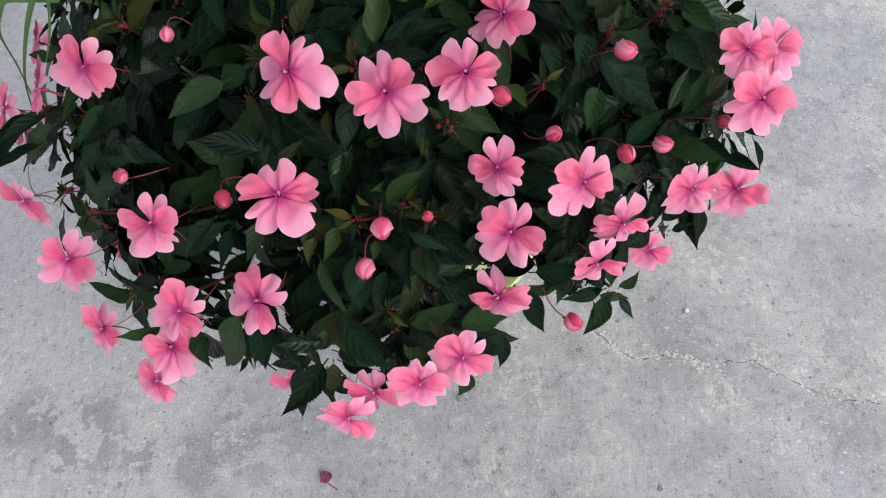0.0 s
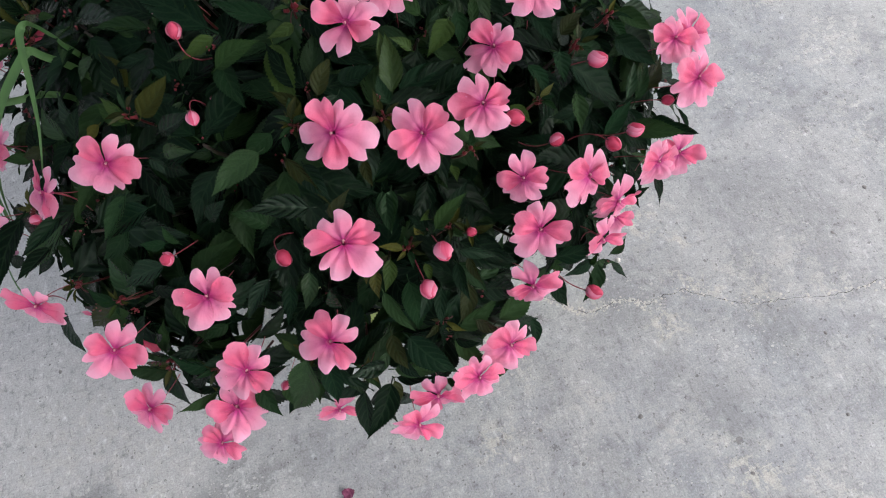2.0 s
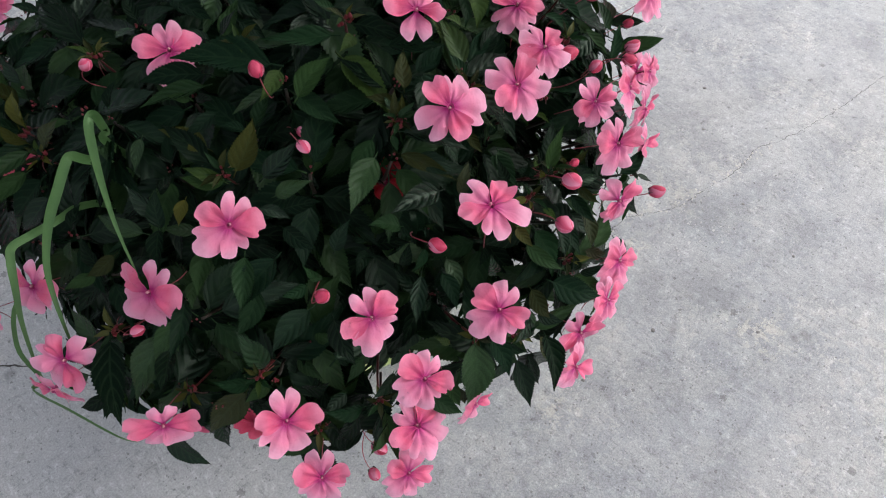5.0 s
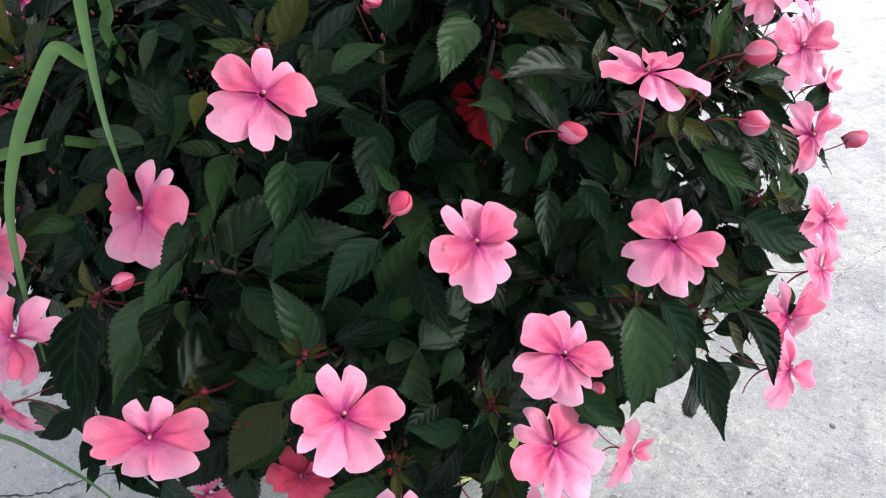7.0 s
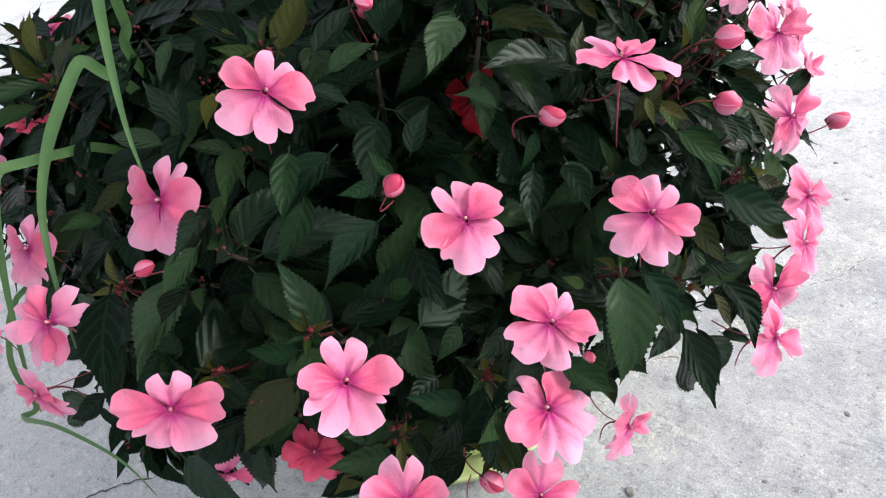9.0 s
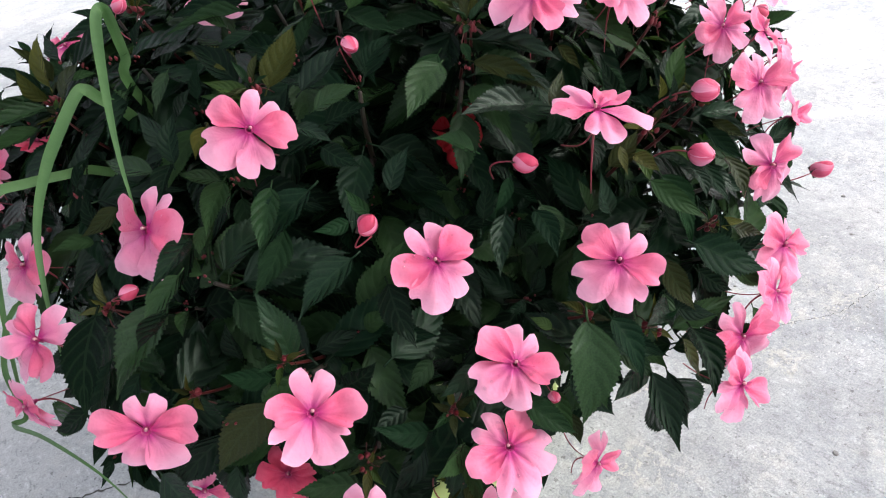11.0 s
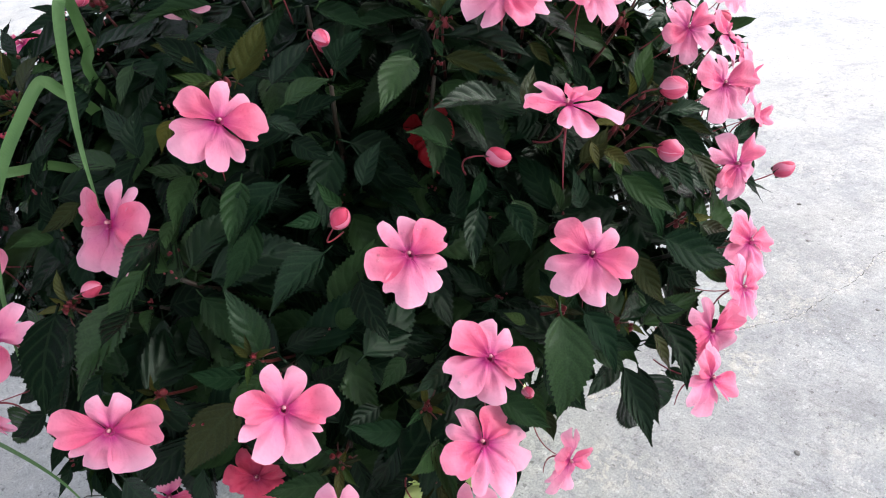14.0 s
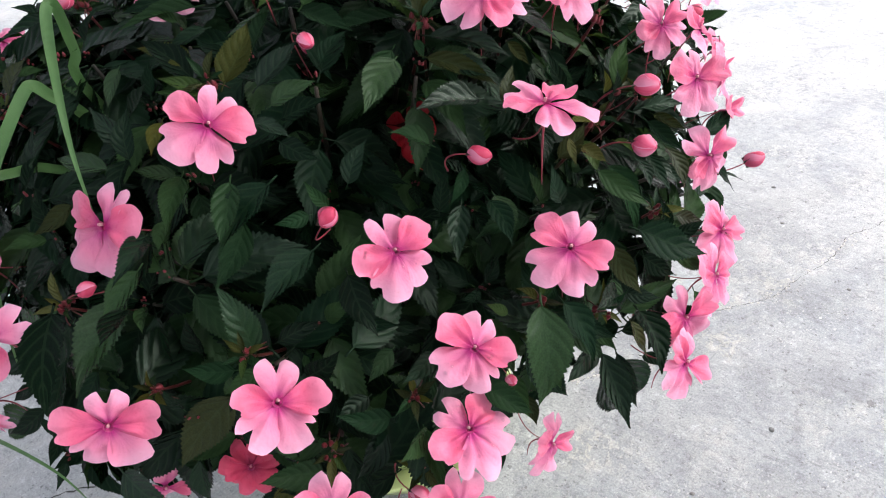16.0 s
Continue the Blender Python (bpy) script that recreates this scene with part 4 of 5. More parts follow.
leaf((-0.158, 0.395, 0.591), (-0.122, 0.345, 0.579), (-0.23, -0.44, 0.87), 1, 0, 0.60)
leaf((-0.170, 0.385, 0.583), (-0.150, 0.336, 0.569), (-0.43, -0.63, 0.65), 1, 2, 0.60)
leaf((-0.110, 0.364, 0.577), (-0.109, 0.344, 0.563), (-0.24, -0.58, 0.78), 2, 2, 1.08)
leaf((-0.193, 0.329, 0.531), (-0.212, 0.324, 0.515), (-0.39, -0.78, 0.49), 5, 1, 0.85)
leaf((-0.149, 0.333, 0.548), (-0.131, 0.339, 0.574), (-0.47, -0.67, 0.57), 5, 2, 0.94)
leaf((-0.111, 0.314, 0.551), (-0.117, 0.320, 0.579), (-0.46, -0.68, 0.57), 1, 0, 0.89)
leaf((-0.096, 0.310, 0.548), (-0.095, 0.307, 0.570), (-0.25, -0.53, 0.81), 2, 0, 0.74)
leaf((-0.077, 0.300, 0.538), (-0.078, 0.296, 0.559), (-0.24, -0.55, 0.80), 0, 0, 0.72)
leaf((-0.074, 0.302, 0.540), (-0.043, 0.310, 0.569), (-0.23, -0.51, 0.83), 1, 1, 0.77)
leaf((-0.083, 0.303, 0.541), (-0.090, 0.298, 0.562), (-0.34, -0.38, 0.86), 2, 2, 0.85)
leaf((-0.060, 0.290, 0.525), (-0.030, 0.270, 0.524), (-0.14, -0.75, 0.64), 5, 0, 0.78)
leaf((-0.125, 0.292, 0.526), (-0.130, 0.268, 0.525), (-0.25, -0.65, 0.72), 0, 2, 1.08)
leaf((-0.130, 0.298, 0.533), (-0.137, 0.285, 0.518), (-0.46, -0.71, 0.53), 3, 2, 0.71)
leaf((-0.061, 0.285, 0.519), (-0.060, 0.252, 0.503), (-0.39, -0.70, 0.60), 2, 0, 0.89)
leaf((-0.077, 0.274, 0.505), (-0.088, 0.243, 0.490), (-0.34, -0.82, 0.47), 3, 0, 0.75)
leaf((-0.088, 0.275, 0.506), (-0.103, 0.250, 0.501), (-0.21, -0.84, 0.50), 1, 0, 0.90)
leaf((-0.126, 0.282, 0.513), (-0.112, 0.244, 0.490), (-0.57, -0.64, 0.51), 3, 0, 0.71)
leaf((-0.161, 0.280, 0.503), (-0.166, 0.280, 0.533), (-0.36, -0.58, 0.74), 1, 0, 0.97)
leaf((-0.051, 0.286, 0.519), (-0.047, 0.259, 0.512), (-0.40, -0.76, 0.52), 2, 2, 0.85)
leaf((-0.054, 0.272, 0.500), (-0.071, 0.242, 0.488), (-0.07, -0.74, 0.67), 1, 2, 1.06)
leaf((-0.349, 0.443, 0.522), (-0.398, 0.438, 0.484), (-0.55, -0.58, 0.60), 2, 0, 1.01)
leaf((-0.319, 0.445, 0.550), (-0.349, 0.424, 0.532), (-0.38, -0.63, 0.68), 2, 0, 1.08)
leaf((-0.302, 0.420, 0.547), (-0.333, 0.393, 0.523), (-0.62, -0.60, 0.50), 4, 1, 1.08)
leaf((-0.308, 0.401, 0.529), (-0.347, 0.389, 0.505), (-0.42, -0.63, 0.65), 1, 0, 1.08)
leaf((-0.370, 0.504, 0.533), (-0.401, 0.511, 0.523), (-0.66, -0.51, 0.55), 1, 2, 0.99)
leaf((-0.340, 0.378, 0.449), (-0.344, 0.392, 0.502), (-0.26, -0.73, 0.63), 3, 1, 0.89)
leaf((-0.353, 0.378, 0.449), (-0.380, 0.393, 0.461), (-0.55, -0.53, 0.65), 5, 1, 1.08)
leaf((-0.406, 0.480, 0.472), (-0.443, 0.492, 0.436), (-0.40, -0.70, 0.59), 3, 0, 1.08)
leaf((-0.417, 0.486, 0.448), (-0.460, 0.489, 0.401), (-0.87, -0.33, 0.36), 5, 0, 0.98)
leaf((-0.401, 0.469, 0.422), (-0.395, 0.459, 0.470), (-0.44, -0.63, 0.64), 4, 1, 0.96)
leaf((-0.359, 0.421, 0.438), (-0.359, 0.419, 0.474), (-0.75, -0.56, 0.36), 4, 0, 1.08)
leaf((-0.281, 0.373, 0.526), (-0.304, 0.375, 0.532), (-0.36, -0.66, 0.66), 1, 1, 1.08)
leaf((-0.287, 0.363, 0.512), (-0.335, 0.365, 0.492), (-0.52, -0.39, 0.76), 0, 0, 1.02)
leaf((-0.276, 0.359, 0.488), (-0.289, 0.321, 0.464), (-0.56, -0.65, 0.52), 3, 0, 1.03)
leaf((-0.207, 0.321, 0.517), (-0.237, 0.298, 0.496), (-0.37, -0.58, 0.72), 2, 0, 0.91)
leaf((-0.177, 0.323, 0.506), (-0.191, 0.294, 0.491), (-0.15, -0.68, 0.71), 1, 0, 1.08)
leaf((-0.213, 0.282, 0.447), (-0.221, 0.293, 0.456), (-0.37, -0.68, 0.63), 3, 1, 1.08)
leaf((-0.325, 0.385, 0.445), (-0.297, 0.366, 0.454), (-0.54, -0.63, 0.55), 5, 0, 1.00)
leaf((-0.118, 0.256, 0.472), (-0.085, 0.213, 0.450), (-0.29, -0.72, 0.63), 3, 0, 1.08)
leaf((-0.103, 0.257, 0.440), (-0.086, 0.235, 0.420), (-0.48, -0.78, 0.39), 3, 0, 1.08)
leaf((-0.128, 0.267, 0.461), (-0.124, 0.238, 0.426), (-0.47, -0.56, 0.69), 3, 2, 0.90)
leaf((-0.138, 0.253, 0.409), (-0.085, 0.235, 0.417), (-0.22, -0.67, 0.71), 4, 0, 0.82)
leaf((-0.198, 0.275, 0.444), (-0.156, 0.239, 0.410), (-0.28, -0.90, 0.35), 4, 0, 0.83)
leaf((-0.137, 0.251, 0.393), (-0.099, 0.232, 0.394), (-0.11, -0.90, 0.42), 1, 0, 0.96)
leaf((-0.133, 0.259, 0.439), (-0.154, 0.243, 0.430), (-0.49, -0.80, 0.34), 1, 0, 0.96)
leaf((-0.177, 0.273, 0.453), (-0.191, 0.270, 0.444), (-0.48, -0.58, 0.66), 2, 1, 1.08)
leaf((-0.054, 0.260, 0.445), (-0.034, 0.243, 0.435), (-0.33, -0.76, 0.56), 3, 2, 1.08)
leaf((-0.211, 0.275, 0.429), (-0.196, 0.246, 0.380), (-0.28, -0.89, 0.35), 0, 0, 1.01)
leaf((-0.165, 0.247, 0.405), (-0.174, 0.215, 0.353), (-0.43, -0.88, 0.21), 4, 0, 0.90)
leaf((-0.147, 0.246, 0.390), (-0.146, 0.224, 0.340), (-0.55, -0.77, 0.31), 2, 0, 0.74)
leaf((-0.155, 0.254, 0.396), (-0.196, 0.247, 0.393), (-0.25, -0.91, 0.34), 0, 0, 1.07)
leaf((-0.106, 0.249, 0.348), (-0.103, 0.225, 0.349), (-0.11, -0.88, 0.47), 5, 0, 1.08)
leaf((-0.220, 0.271, 0.391), (-0.222, 0.255, 0.367), (-0.56, -0.79, 0.24), 1, 2, 0.96)
leaf((-0.432, 0.430, 0.390), (-0.425, 0.381, 0.375), (-0.66, -0.56, 0.50), 3, 0, 1.08)
leaf((-0.439, 0.502, 0.380), (-0.463, 0.488, 0.374), (-0.69, -0.58, 0.44), 3, 0, 1.08)
leaf((-0.444, 0.471, 0.430), (-0.473, 0.484, 0.418), (-0.73, -0.50, 0.47), 1, 0, 1.06)
leaf((-0.356, 0.387, 0.429), (-0.408, 0.393, 0.393), (-0.71, -0.60, 0.37), 3, 2, 1.08)
leaf((-0.390, 0.404, 0.383), (-0.400, 0.396, 0.340), (-0.72, -0.65, 0.22), 0, 0, 0.80)
leaf((-0.336, 0.342, 0.378), (-0.376, 0.365, 0.340), (-0.36, -0.80, 0.47), 2, 2, 0.70)
leaf((-0.342, 0.350, 0.352), (-0.367, 0.351, 0.366), (-0.59, -0.68, 0.44), 4, 0, 1.08)
leaf((-0.294, 0.311, 0.402), (-0.326, 0.319, 0.423), (-0.45, -0.70, 0.56), 5, 1, 1.08)
leaf((-0.298, 0.313, 0.396), (-0.331, 0.317, 0.368), (-0.60, -0.57, 0.57), 1, 0, 0.95)
leaf((-0.281, 0.302, 0.393), (-0.303, 0.261, 0.373), (-0.51, -0.75, 0.42), 4, 0, 0.70)
leaf((-0.236, 0.281, 0.342), (-0.246, 0.268, 0.337), (-0.54, -0.77, 0.35), 1, 0, 1.08)
leaf((-0.384, 0.439, 0.425), (-0.406, 0.423, 0.410), (-0.63, -0.57, 0.52), 4, 0, 1.08)
leaf((-0.308, 0.383, 0.429), (-0.307, 0.348, 0.424), (-0.35, -0.73, 0.59), 2, 0, 1.08)
leaf((-0.265, 0.339, 0.425), (-0.295, 0.329, 0.422), (-0.43, -0.82, 0.39), 3, 0, 1.08)
leaf((-0.206, 0.345, 0.495), (-0.196, 0.346, 0.523), (-0.24, -0.57, 0.79), 4, 0, 1.08)
leaf((-0.135, 0.416, 0.606), (-0.157, 0.455, 0.633), (-0.10, -0.34, 0.94), 1, 0, 0.97)
leaf((-0.143, 0.404, 0.598), (-0.165, 0.419, 0.617), (-0.19, -0.40, 0.90), 0, 2, 0.87)
leaf((-0.115, 0.418, 0.608), (-0.081, 0.414, 0.621), (-0.08, -0.40, 0.92), 0, 0, 1.03)
leaf((-0.064, 0.410, 0.604), (-0.070, 0.438, 0.631), (-0.03, -0.64, 0.77), 1, 1, 1.08)
leaf((-0.078, 0.391, 0.595), (-0.082, 0.406, 0.617), (-0.13, -0.47, 0.87), 5, 1, 1.08)
leaf((-0.047, 0.426, 0.611), (-0.064, 0.430, 0.628), (0.04, -0.49, 0.87), 2, 1, 1.08)
leaf((-0.009, 0.449, 0.615), (-0.037, 0.415, 0.619), (-0.13, -0.50, 0.86), 5, 1, 1.08)
leaf((-0.057, 0.397, 0.597), (-0.017, 0.408, 0.612), (0.21, -0.47, 0.86), 5, 0, 0.88)
leaf((0.016, 0.379, 0.573), (0.031, 0.358, 0.570), (0.26, -0.36, 0.89), 1, 1, 1.08)
leaf((-0.013, 0.354, 0.562), (-0.029, 0.358, 0.568), (0.18, -0.54, 0.83), 0, 1, 1.08)
leaf((-0.043, 0.346, 0.561), (-0.045, 0.326, 0.563), (0.16, -0.53, 0.83), 4, 1, 1.08)
leaf((0.083, 0.431, 0.577), (0.113, 0.447, 0.586), (0.02, -0.39, 0.92), 5, 2, 1.08)
leaf((0.081, 0.450, 0.587), (0.068, 0.433, 0.575), (-0.03, -0.32, 0.95), 3, 0, 1.08)
leaf((0.150, 0.461, 0.551), (0.157, 0.433, 0.550), (0.11, -0.51, 0.85), 0, 1, 1.00)
leaf((0.150, 0.447, 0.544), (0.206, 0.443, 0.507), (0.39, -0.46, 0.80), 1, 0, 1.07)
leaf((0.091, 0.409, 0.560), (0.135, 0.381, 0.530), (0.25, -0.53, 0.81), 3, 0, 1.08)
leaf((0.141, 0.392, 0.511), (0.165, 0.421, 0.535), (0.22, -0.46, 0.86), 5, 1, 0.67)
leaf((0.160, 0.403, 0.502), (0.208, 0.443, 0.505), (0.06, -0.38, 0.92), 0, 2, 0.71)
leaf((0.108, 0.388, 0.535), (0.062, 0.385, 0.532), (0.04, -0.64, 0.77), 1, 0, 1.02)
leaf((0.191, 0.421, 0.480), (0.219, 0.389, 0.488), (0.49, -0.69, 0.53), 0, 0, 1.08)
leaf((0.136, 0.375, 0.499), (0.176, 0.342, 0.517), (0.34, -0.49, 0.80), 0, 0, 0.92)
leaf((0.129, 0.369, 0.500), (0.158, 0.354, 0.478), (0.11, -0.74, 0.67), 1, 0, 1.04)
leaf((0.245, 0.442, 0.414), (0.246, 0.406, 0.407), (0.55, -0.75, 0.37), 2, 0, 0.92)
leaf((0.163, 0.474, 0.547), (0.211, 0.475, 0.521), (0.39, -0.50, 0.77), 4, 0, 1.08)
leaf((-0.102, 0.290, 0.505), (-0.105, 0.251, 0.468), (-0.01, -0.66, 0.75), 5, 1, 1.08)
leaf((-0.111, 0.303, 0.521), (-0.124, 0.278, 0.512), (-0.21, -0.62, 0.76), 1, 1, 1.08)
leaf((-0.138, 0.302, 0.516), (-0.113, 0.296, 0.536), (-0.03, -0.64, 0.77), 0, 2, 1.08)
leaf((-0.095, 0.342, 0.561), (-0.106, 0.307, 0.548), (-0.18, -0.69, 0.70), 0, 1, 0.92)
leaf((-0.064, 0.320, 0.540), (-0.081, 0.309, 0.550), (0.23, -0.63, 0.74), 0, 1, 1.08)
leaf((-0.044, 0.306, 0.522), (-0.015, 0.274, 0.496), (0.19, -0.63, 0.75), 2, 0, 1.08)
leaf((-0.085, 0.294, 0.511), (-0.086, 0.276, 0.511), (0.03, -0.63, 0.78), 5, 1, 1.08)
leaf((-0.057, 0.278, 0.484), (-0.047, 0.256, 0.473), (-0.17, -0.63, 0.75), 0, 0, 1.08)
leaf((0.045, 0.410, 0.582), (0.053, 0.376, 0.575), (0.26, -0.58, 0.77), 1, 1, 0.98)
leaf((-0.110, 0.449, 0.622), (-0.088, 0.418, 0.623), (0.03, -0.41, 0.91), 5, 0, 1.08)
leaf((-0.235, 0.525, 0.620), (-0.280, 0.561, 0.622), (-0.19, -0.42, 0.89), 3, 0, 0.84)
leaf((-0.240, 0.518, 0.617), (-0.292, 0.541, 0.614), (-0.39, -0.32, 0.86), 2, 0, 0.69)
leaf((-0.249, 0.498, 0.608), (-0.284, 0.499, 0.608), (-0.20, -0.44, 0.88), 5, 0, 0.89)
leaf((-0.273, 0.482, 0.593), (-0.293, 0.518, 0.609), (-0.18, -0.36, 0.92), 3, 2, 0.96)
leaf((-0.278, 0.457, 0.581), (-0.305, 0.481, 0.592), (-0.24, -0.45, 0.86), 1, 1, 1.02)
leaf((-0.140, 0.476, 0.629), (-0.190, 0.509, 0.642), (-0.27, -0.36, 0.89), 1, 1, 0.74)
leaf((-0.204, 0.460, 0.611), (-0.163, 0.460, 0.633), (-0.27, -0.41, 0.87), 1, 1, 1.04)
leaf((-0.125, 0.479, 0.631), (-0.108, 0.435, 0.630), (-0.33, -0.34, 0.88), 5, 0, 0.92)
leaf((-0.127, 0.493, 0.635), (-0.140, 0.507, 0.649), (-0.01, -0.59, 0.81), 4, 1, 1.08)
leaf((-0.130, 0.470, 0.628), (-0.153, 0.458, 0.634), (-0.11, -0.53, 0.84), 1, 1, 1.08)
leaf((-0.191, 0.279, 0.429), (-0.184, 0.246, 0.397), (-0.39, -0.75, 0.54), 3, 0, 0.96)
leaf((-0.176, 0.263, 0.413), (-0.168, 0.238, 0.398), (-0.27, -0.89, 0.38), 1, 0, 1.08)
leaf((-0.161, 0.267, 0.411), (-0.152, 0.239, 0.396), (-0.34, -0.72, 0.61), 5, 0, 1.06)
leaf((-0.226, 0.275, 0.414), (-0.231, 0.252, 0.387), (-0.27, -0.65, 0.71), 0, 0, 0.94)
leaf((-0.195, 0.265, 0.418), (-0.208, 0.245, 0.399), (-0.53, -0.64, 0.56), 0, 0, 1.02)
leaf((-0.128, 0.256, 0.423), (-0.115, 0.231, 0.422), (-0.22, -0.77, 0.59), 3, 0, 1.06)
leaf((-0.297, 0.328, 0.414), (-0.327, 0.326, 0.414), (-0.50, -0.58, 0.65), 0, 0, 1.08)
leaf((-0.310, 0.356, 0.405), (-0.314, 0.327, 0.386), (-0.64, -0.73, 0.25), 0, 0, 0.99)
leaf((-0.253, 0.317, 0.403), (-0.281, 0.305, 0.396), (-0.45, -0.77, 0.45), 2, 0, 1.08)
leaf((-0.137, 0.238, 0.426), (-0.169, 0.193, 0.429), (0.04, -0.56, 0.83), 5, 0, 1.06)
leaf((-0.136, 0.243, 0.412), (-0.139, 0.220, 0.388), (0.17, -0.89, 0.41), 3, 2, 1.08)
leaf((-0.199, 0.268, 0.462), (-0.235, 0.239, 0.408), (-0.33, -0.63, 0.70), 1, 0, 1.08)
leaf((-0.188, 0.262, 0.456), (-0.190, 0.227, 0.426), (-0.05, -0.64, 0.76), 5, 0, 1.08)
leaf((-0.136, 0.251, 0.431), (-0.174, 0.242, 0.447), (-0.09, -0.72, 0.69), 2, 0, 1.08)
leaf((-0.289, 0.287, 0.404), (-0.325, 0.268, 0.423), (-0.19, -0.91, 0.38), 2, 0, 1.02)
leaf((-0.253, 0.276, 0.424), (-0.240, 0.241, 0.410), (-0.08, -0.52, 0.85), 0, 0, 1.08)
leaf((-0.387, 0.425, 0.499), (-0.414, 0.390, 0.507), (-0.49, -0.62, 0.60), 4, 0, 1.08)
leaf((-0.357, 0.427, 0.534), (-0.393, 0.389, 0.546), (-0.26, -0.57, 0.78), 5, 0, 0.72)
leaf((-0.413, 0.475, 0.492), (-0.452, 0.412, 0.479), (-0.42, -0.51, 0.75), 3, 0, 0.89)
leaf((-0.341, 0.441, 0.529), (-0.357, 0.425, 0.524), (-0.42, -0.46, 0.78), 3, 0, 1.08)
leaf((-0.283, 0.401, 0.544), (-0.336, 0.397, 0.520), (-0.45, -0.28, 0.85), 0, 0, 1.08)
leaf((-0.367, 0.431, 0.515), (-0.403, 0.426, 0.491), (-0.53, -0.45, 0.71), 2, 0, 1.08)
leaf((-0.152, 0.467, 0.624), (-0.156, 0.397, 0.607), (-0.24, -0.58, 0.77), 5, 1, 0.82)
leaf((-0.132, 0.411, 0.603), (-0.112, 0.428, 0.627), (-0.03, -0.49, 0.87), 1, 2, 1.06)
leaf((-0.074, 0.396, 0.598), (-0.067, 0.437, 0.630), (-0.20, -0.41, 0.89), 0, 1, 0.91)
leaf((-0.111, 0.412, 0.606), (-0.084, 0.414, 0.621), (0.01, -0.31, 0.95), 2, 0, 1.08)
leaf((-0.030, 0.451, 0.619), (-0.055, 0.464, 0.639), (0.05, -0.35, 0.94), 0, 1, 1.08)
leaf((-0.015, 0.456, 0.619), (-0.032, 0.433, 0.600), (-0.10, -0.48, 0.87), 5, 1, 1.08)
leaf((-0.001, 0.456, 0.616), (-0.006, 0.429, 0.599), (-0.10, -0.35, 0.93), 5, 1, 1.08)
leaf((-0.119, 0.448, 0.621), (-0.082, 0.414, 0.621), (0.02, -0.58, 0.81), 2, 0, 0.87)
leaf((-0.073, 0.399, 0.599), (-0.021, 0.407, 0.612), (-0.09, -0.60, 0.80), 5, 0, 0.74)
leaf((0.145, 0.445, 0.547), (0.168, 0.398, 0.549), (-0.10, -0.46, 0.88), 0, 0, 0.99)
leaf((0.082, 0.413, 0.568), (0.132, 0.374, 0.526), (0.30, -0.49, 0.82), 5, 0, 1.07)
leaf((0.153, 0.395, 0.502), (0.187, 0.430, 0.520), (0.38, -0.27, 0.88), 5, 1, 0.71)
leaf((0.169, 0.391, 0.478), (0.193, 0.357, 0.492), (0.34, -0.59, 0.73), 0, 0, 1.08)
leaf((0.162, 0.475, 0.548), (0.183, 0.437, 0.551), (0.00, -0.38, 0.92), 0, 0, 1.08)
leaf((-0.361, 0.653, 0.559), (-0.409, 0.639, 0.579), (-0.35, -0.48, 0.81), 2, 0, 0.74)
leaf((-0.360, 0.628, 0.562), (-0.404, 0.613, 0.577), (-0.33, -0.35, 0.88), 2, 0, 0.85)
leaf((-0.354, 0.629, 0.566), (-0.393, 0.612, 0.551), (-0.67, -0.20, 0.72), 2, 0, 0.88)
leaf((-0.371, 0.600, 0.552), (-0.419, 0.615, 0.522), (-0.43, -0.35, 0.83), 5, 0, 1.08)
leaf((-0.347, 0.668, 0.568), (-0.364, 0.675, 0.605), (-0.20, -0.12, 0.97), 2, 2, 1.05)
leaf((-0.157, 0.375, 0.579), (-0.145, 0.339, 0.572), (-0.21, -0.54, 0.81), 3, 0, 1.08)
leaf((-0.103, 0.343, 0.561), (-0.107, 0.307, 0.547), (-0.18, -0.55, 0.81), 4, 0, 1.02)
leaf((-0.058, 0.302, 0.520), (-0.006, 0.275, 0.495), (0.10, -0.61, 0.79), 0, 0, 1.00)
leaf((-0.066, 0.305, 0.524), (-0.070, 0.319, 0.559), (-0.12, -0.59, 0.80), 4, 0, 1.08)
leaf((-0.056, 0.308, 0.526), (-0.038, 0.325, 0.561), (-0.23, -0.43, 0.88), 1, 0, 1.07)
leaf((-0.061, 0.291, 0.505), (-0.041, 0.263, 0.485), (0.05, -0.50, 0.86), 4, 0, 1.08)
leaf((-0.059, 0.282, 0.492), (-0.055, 0.256, 0.476), (-0.12, -0.73, 0.67), 3, 0, 1.08)
leaf((-0.074, 0.309, 0.529), (-0.090, 0.325, 0.541), (-0.07, -0.42, 0.90), 2, 0, 1.08)
leaf((-0.110, 0.498, 0.637), (-0.126, 0.519, 0.653), (0.02, -0.61, 0.79), 3, 1, 1.08)
leaf((-0.059, 0.498, 0.636), (-0.088, 0.487, 0.624), (-0.05, -0.62, 0.78), 5, 0, 1.08)
leaf((0.058, 0.452, 0.598), (0.072, 0.416, 0.591), (0.09, -0.35, 0.93), 1, 0, 1.08)
leaf((0.051, 0.408, 0.578), (0.054, 0.364, 0.566), (0.04, -0.73, 0.68), 1, 0, 1.08)
leaf((-0.190, 0.544, 0.636), (-0.180, 0.521, 0.623), (-0.43, -0.33, 0.84), 5, 0, 1.08)
leaf((-0.193, 0.487, 0.622), (-0.225, 0.472, 0.623), (-0.27, -0.49, 0.83), 5, 1, 1.08)
leaf((-0.272, 0.609, 0.615), (-0.296, 0.637, 0.617), (-0.40, -0.36, 0.84), 1, 0, 1.08)
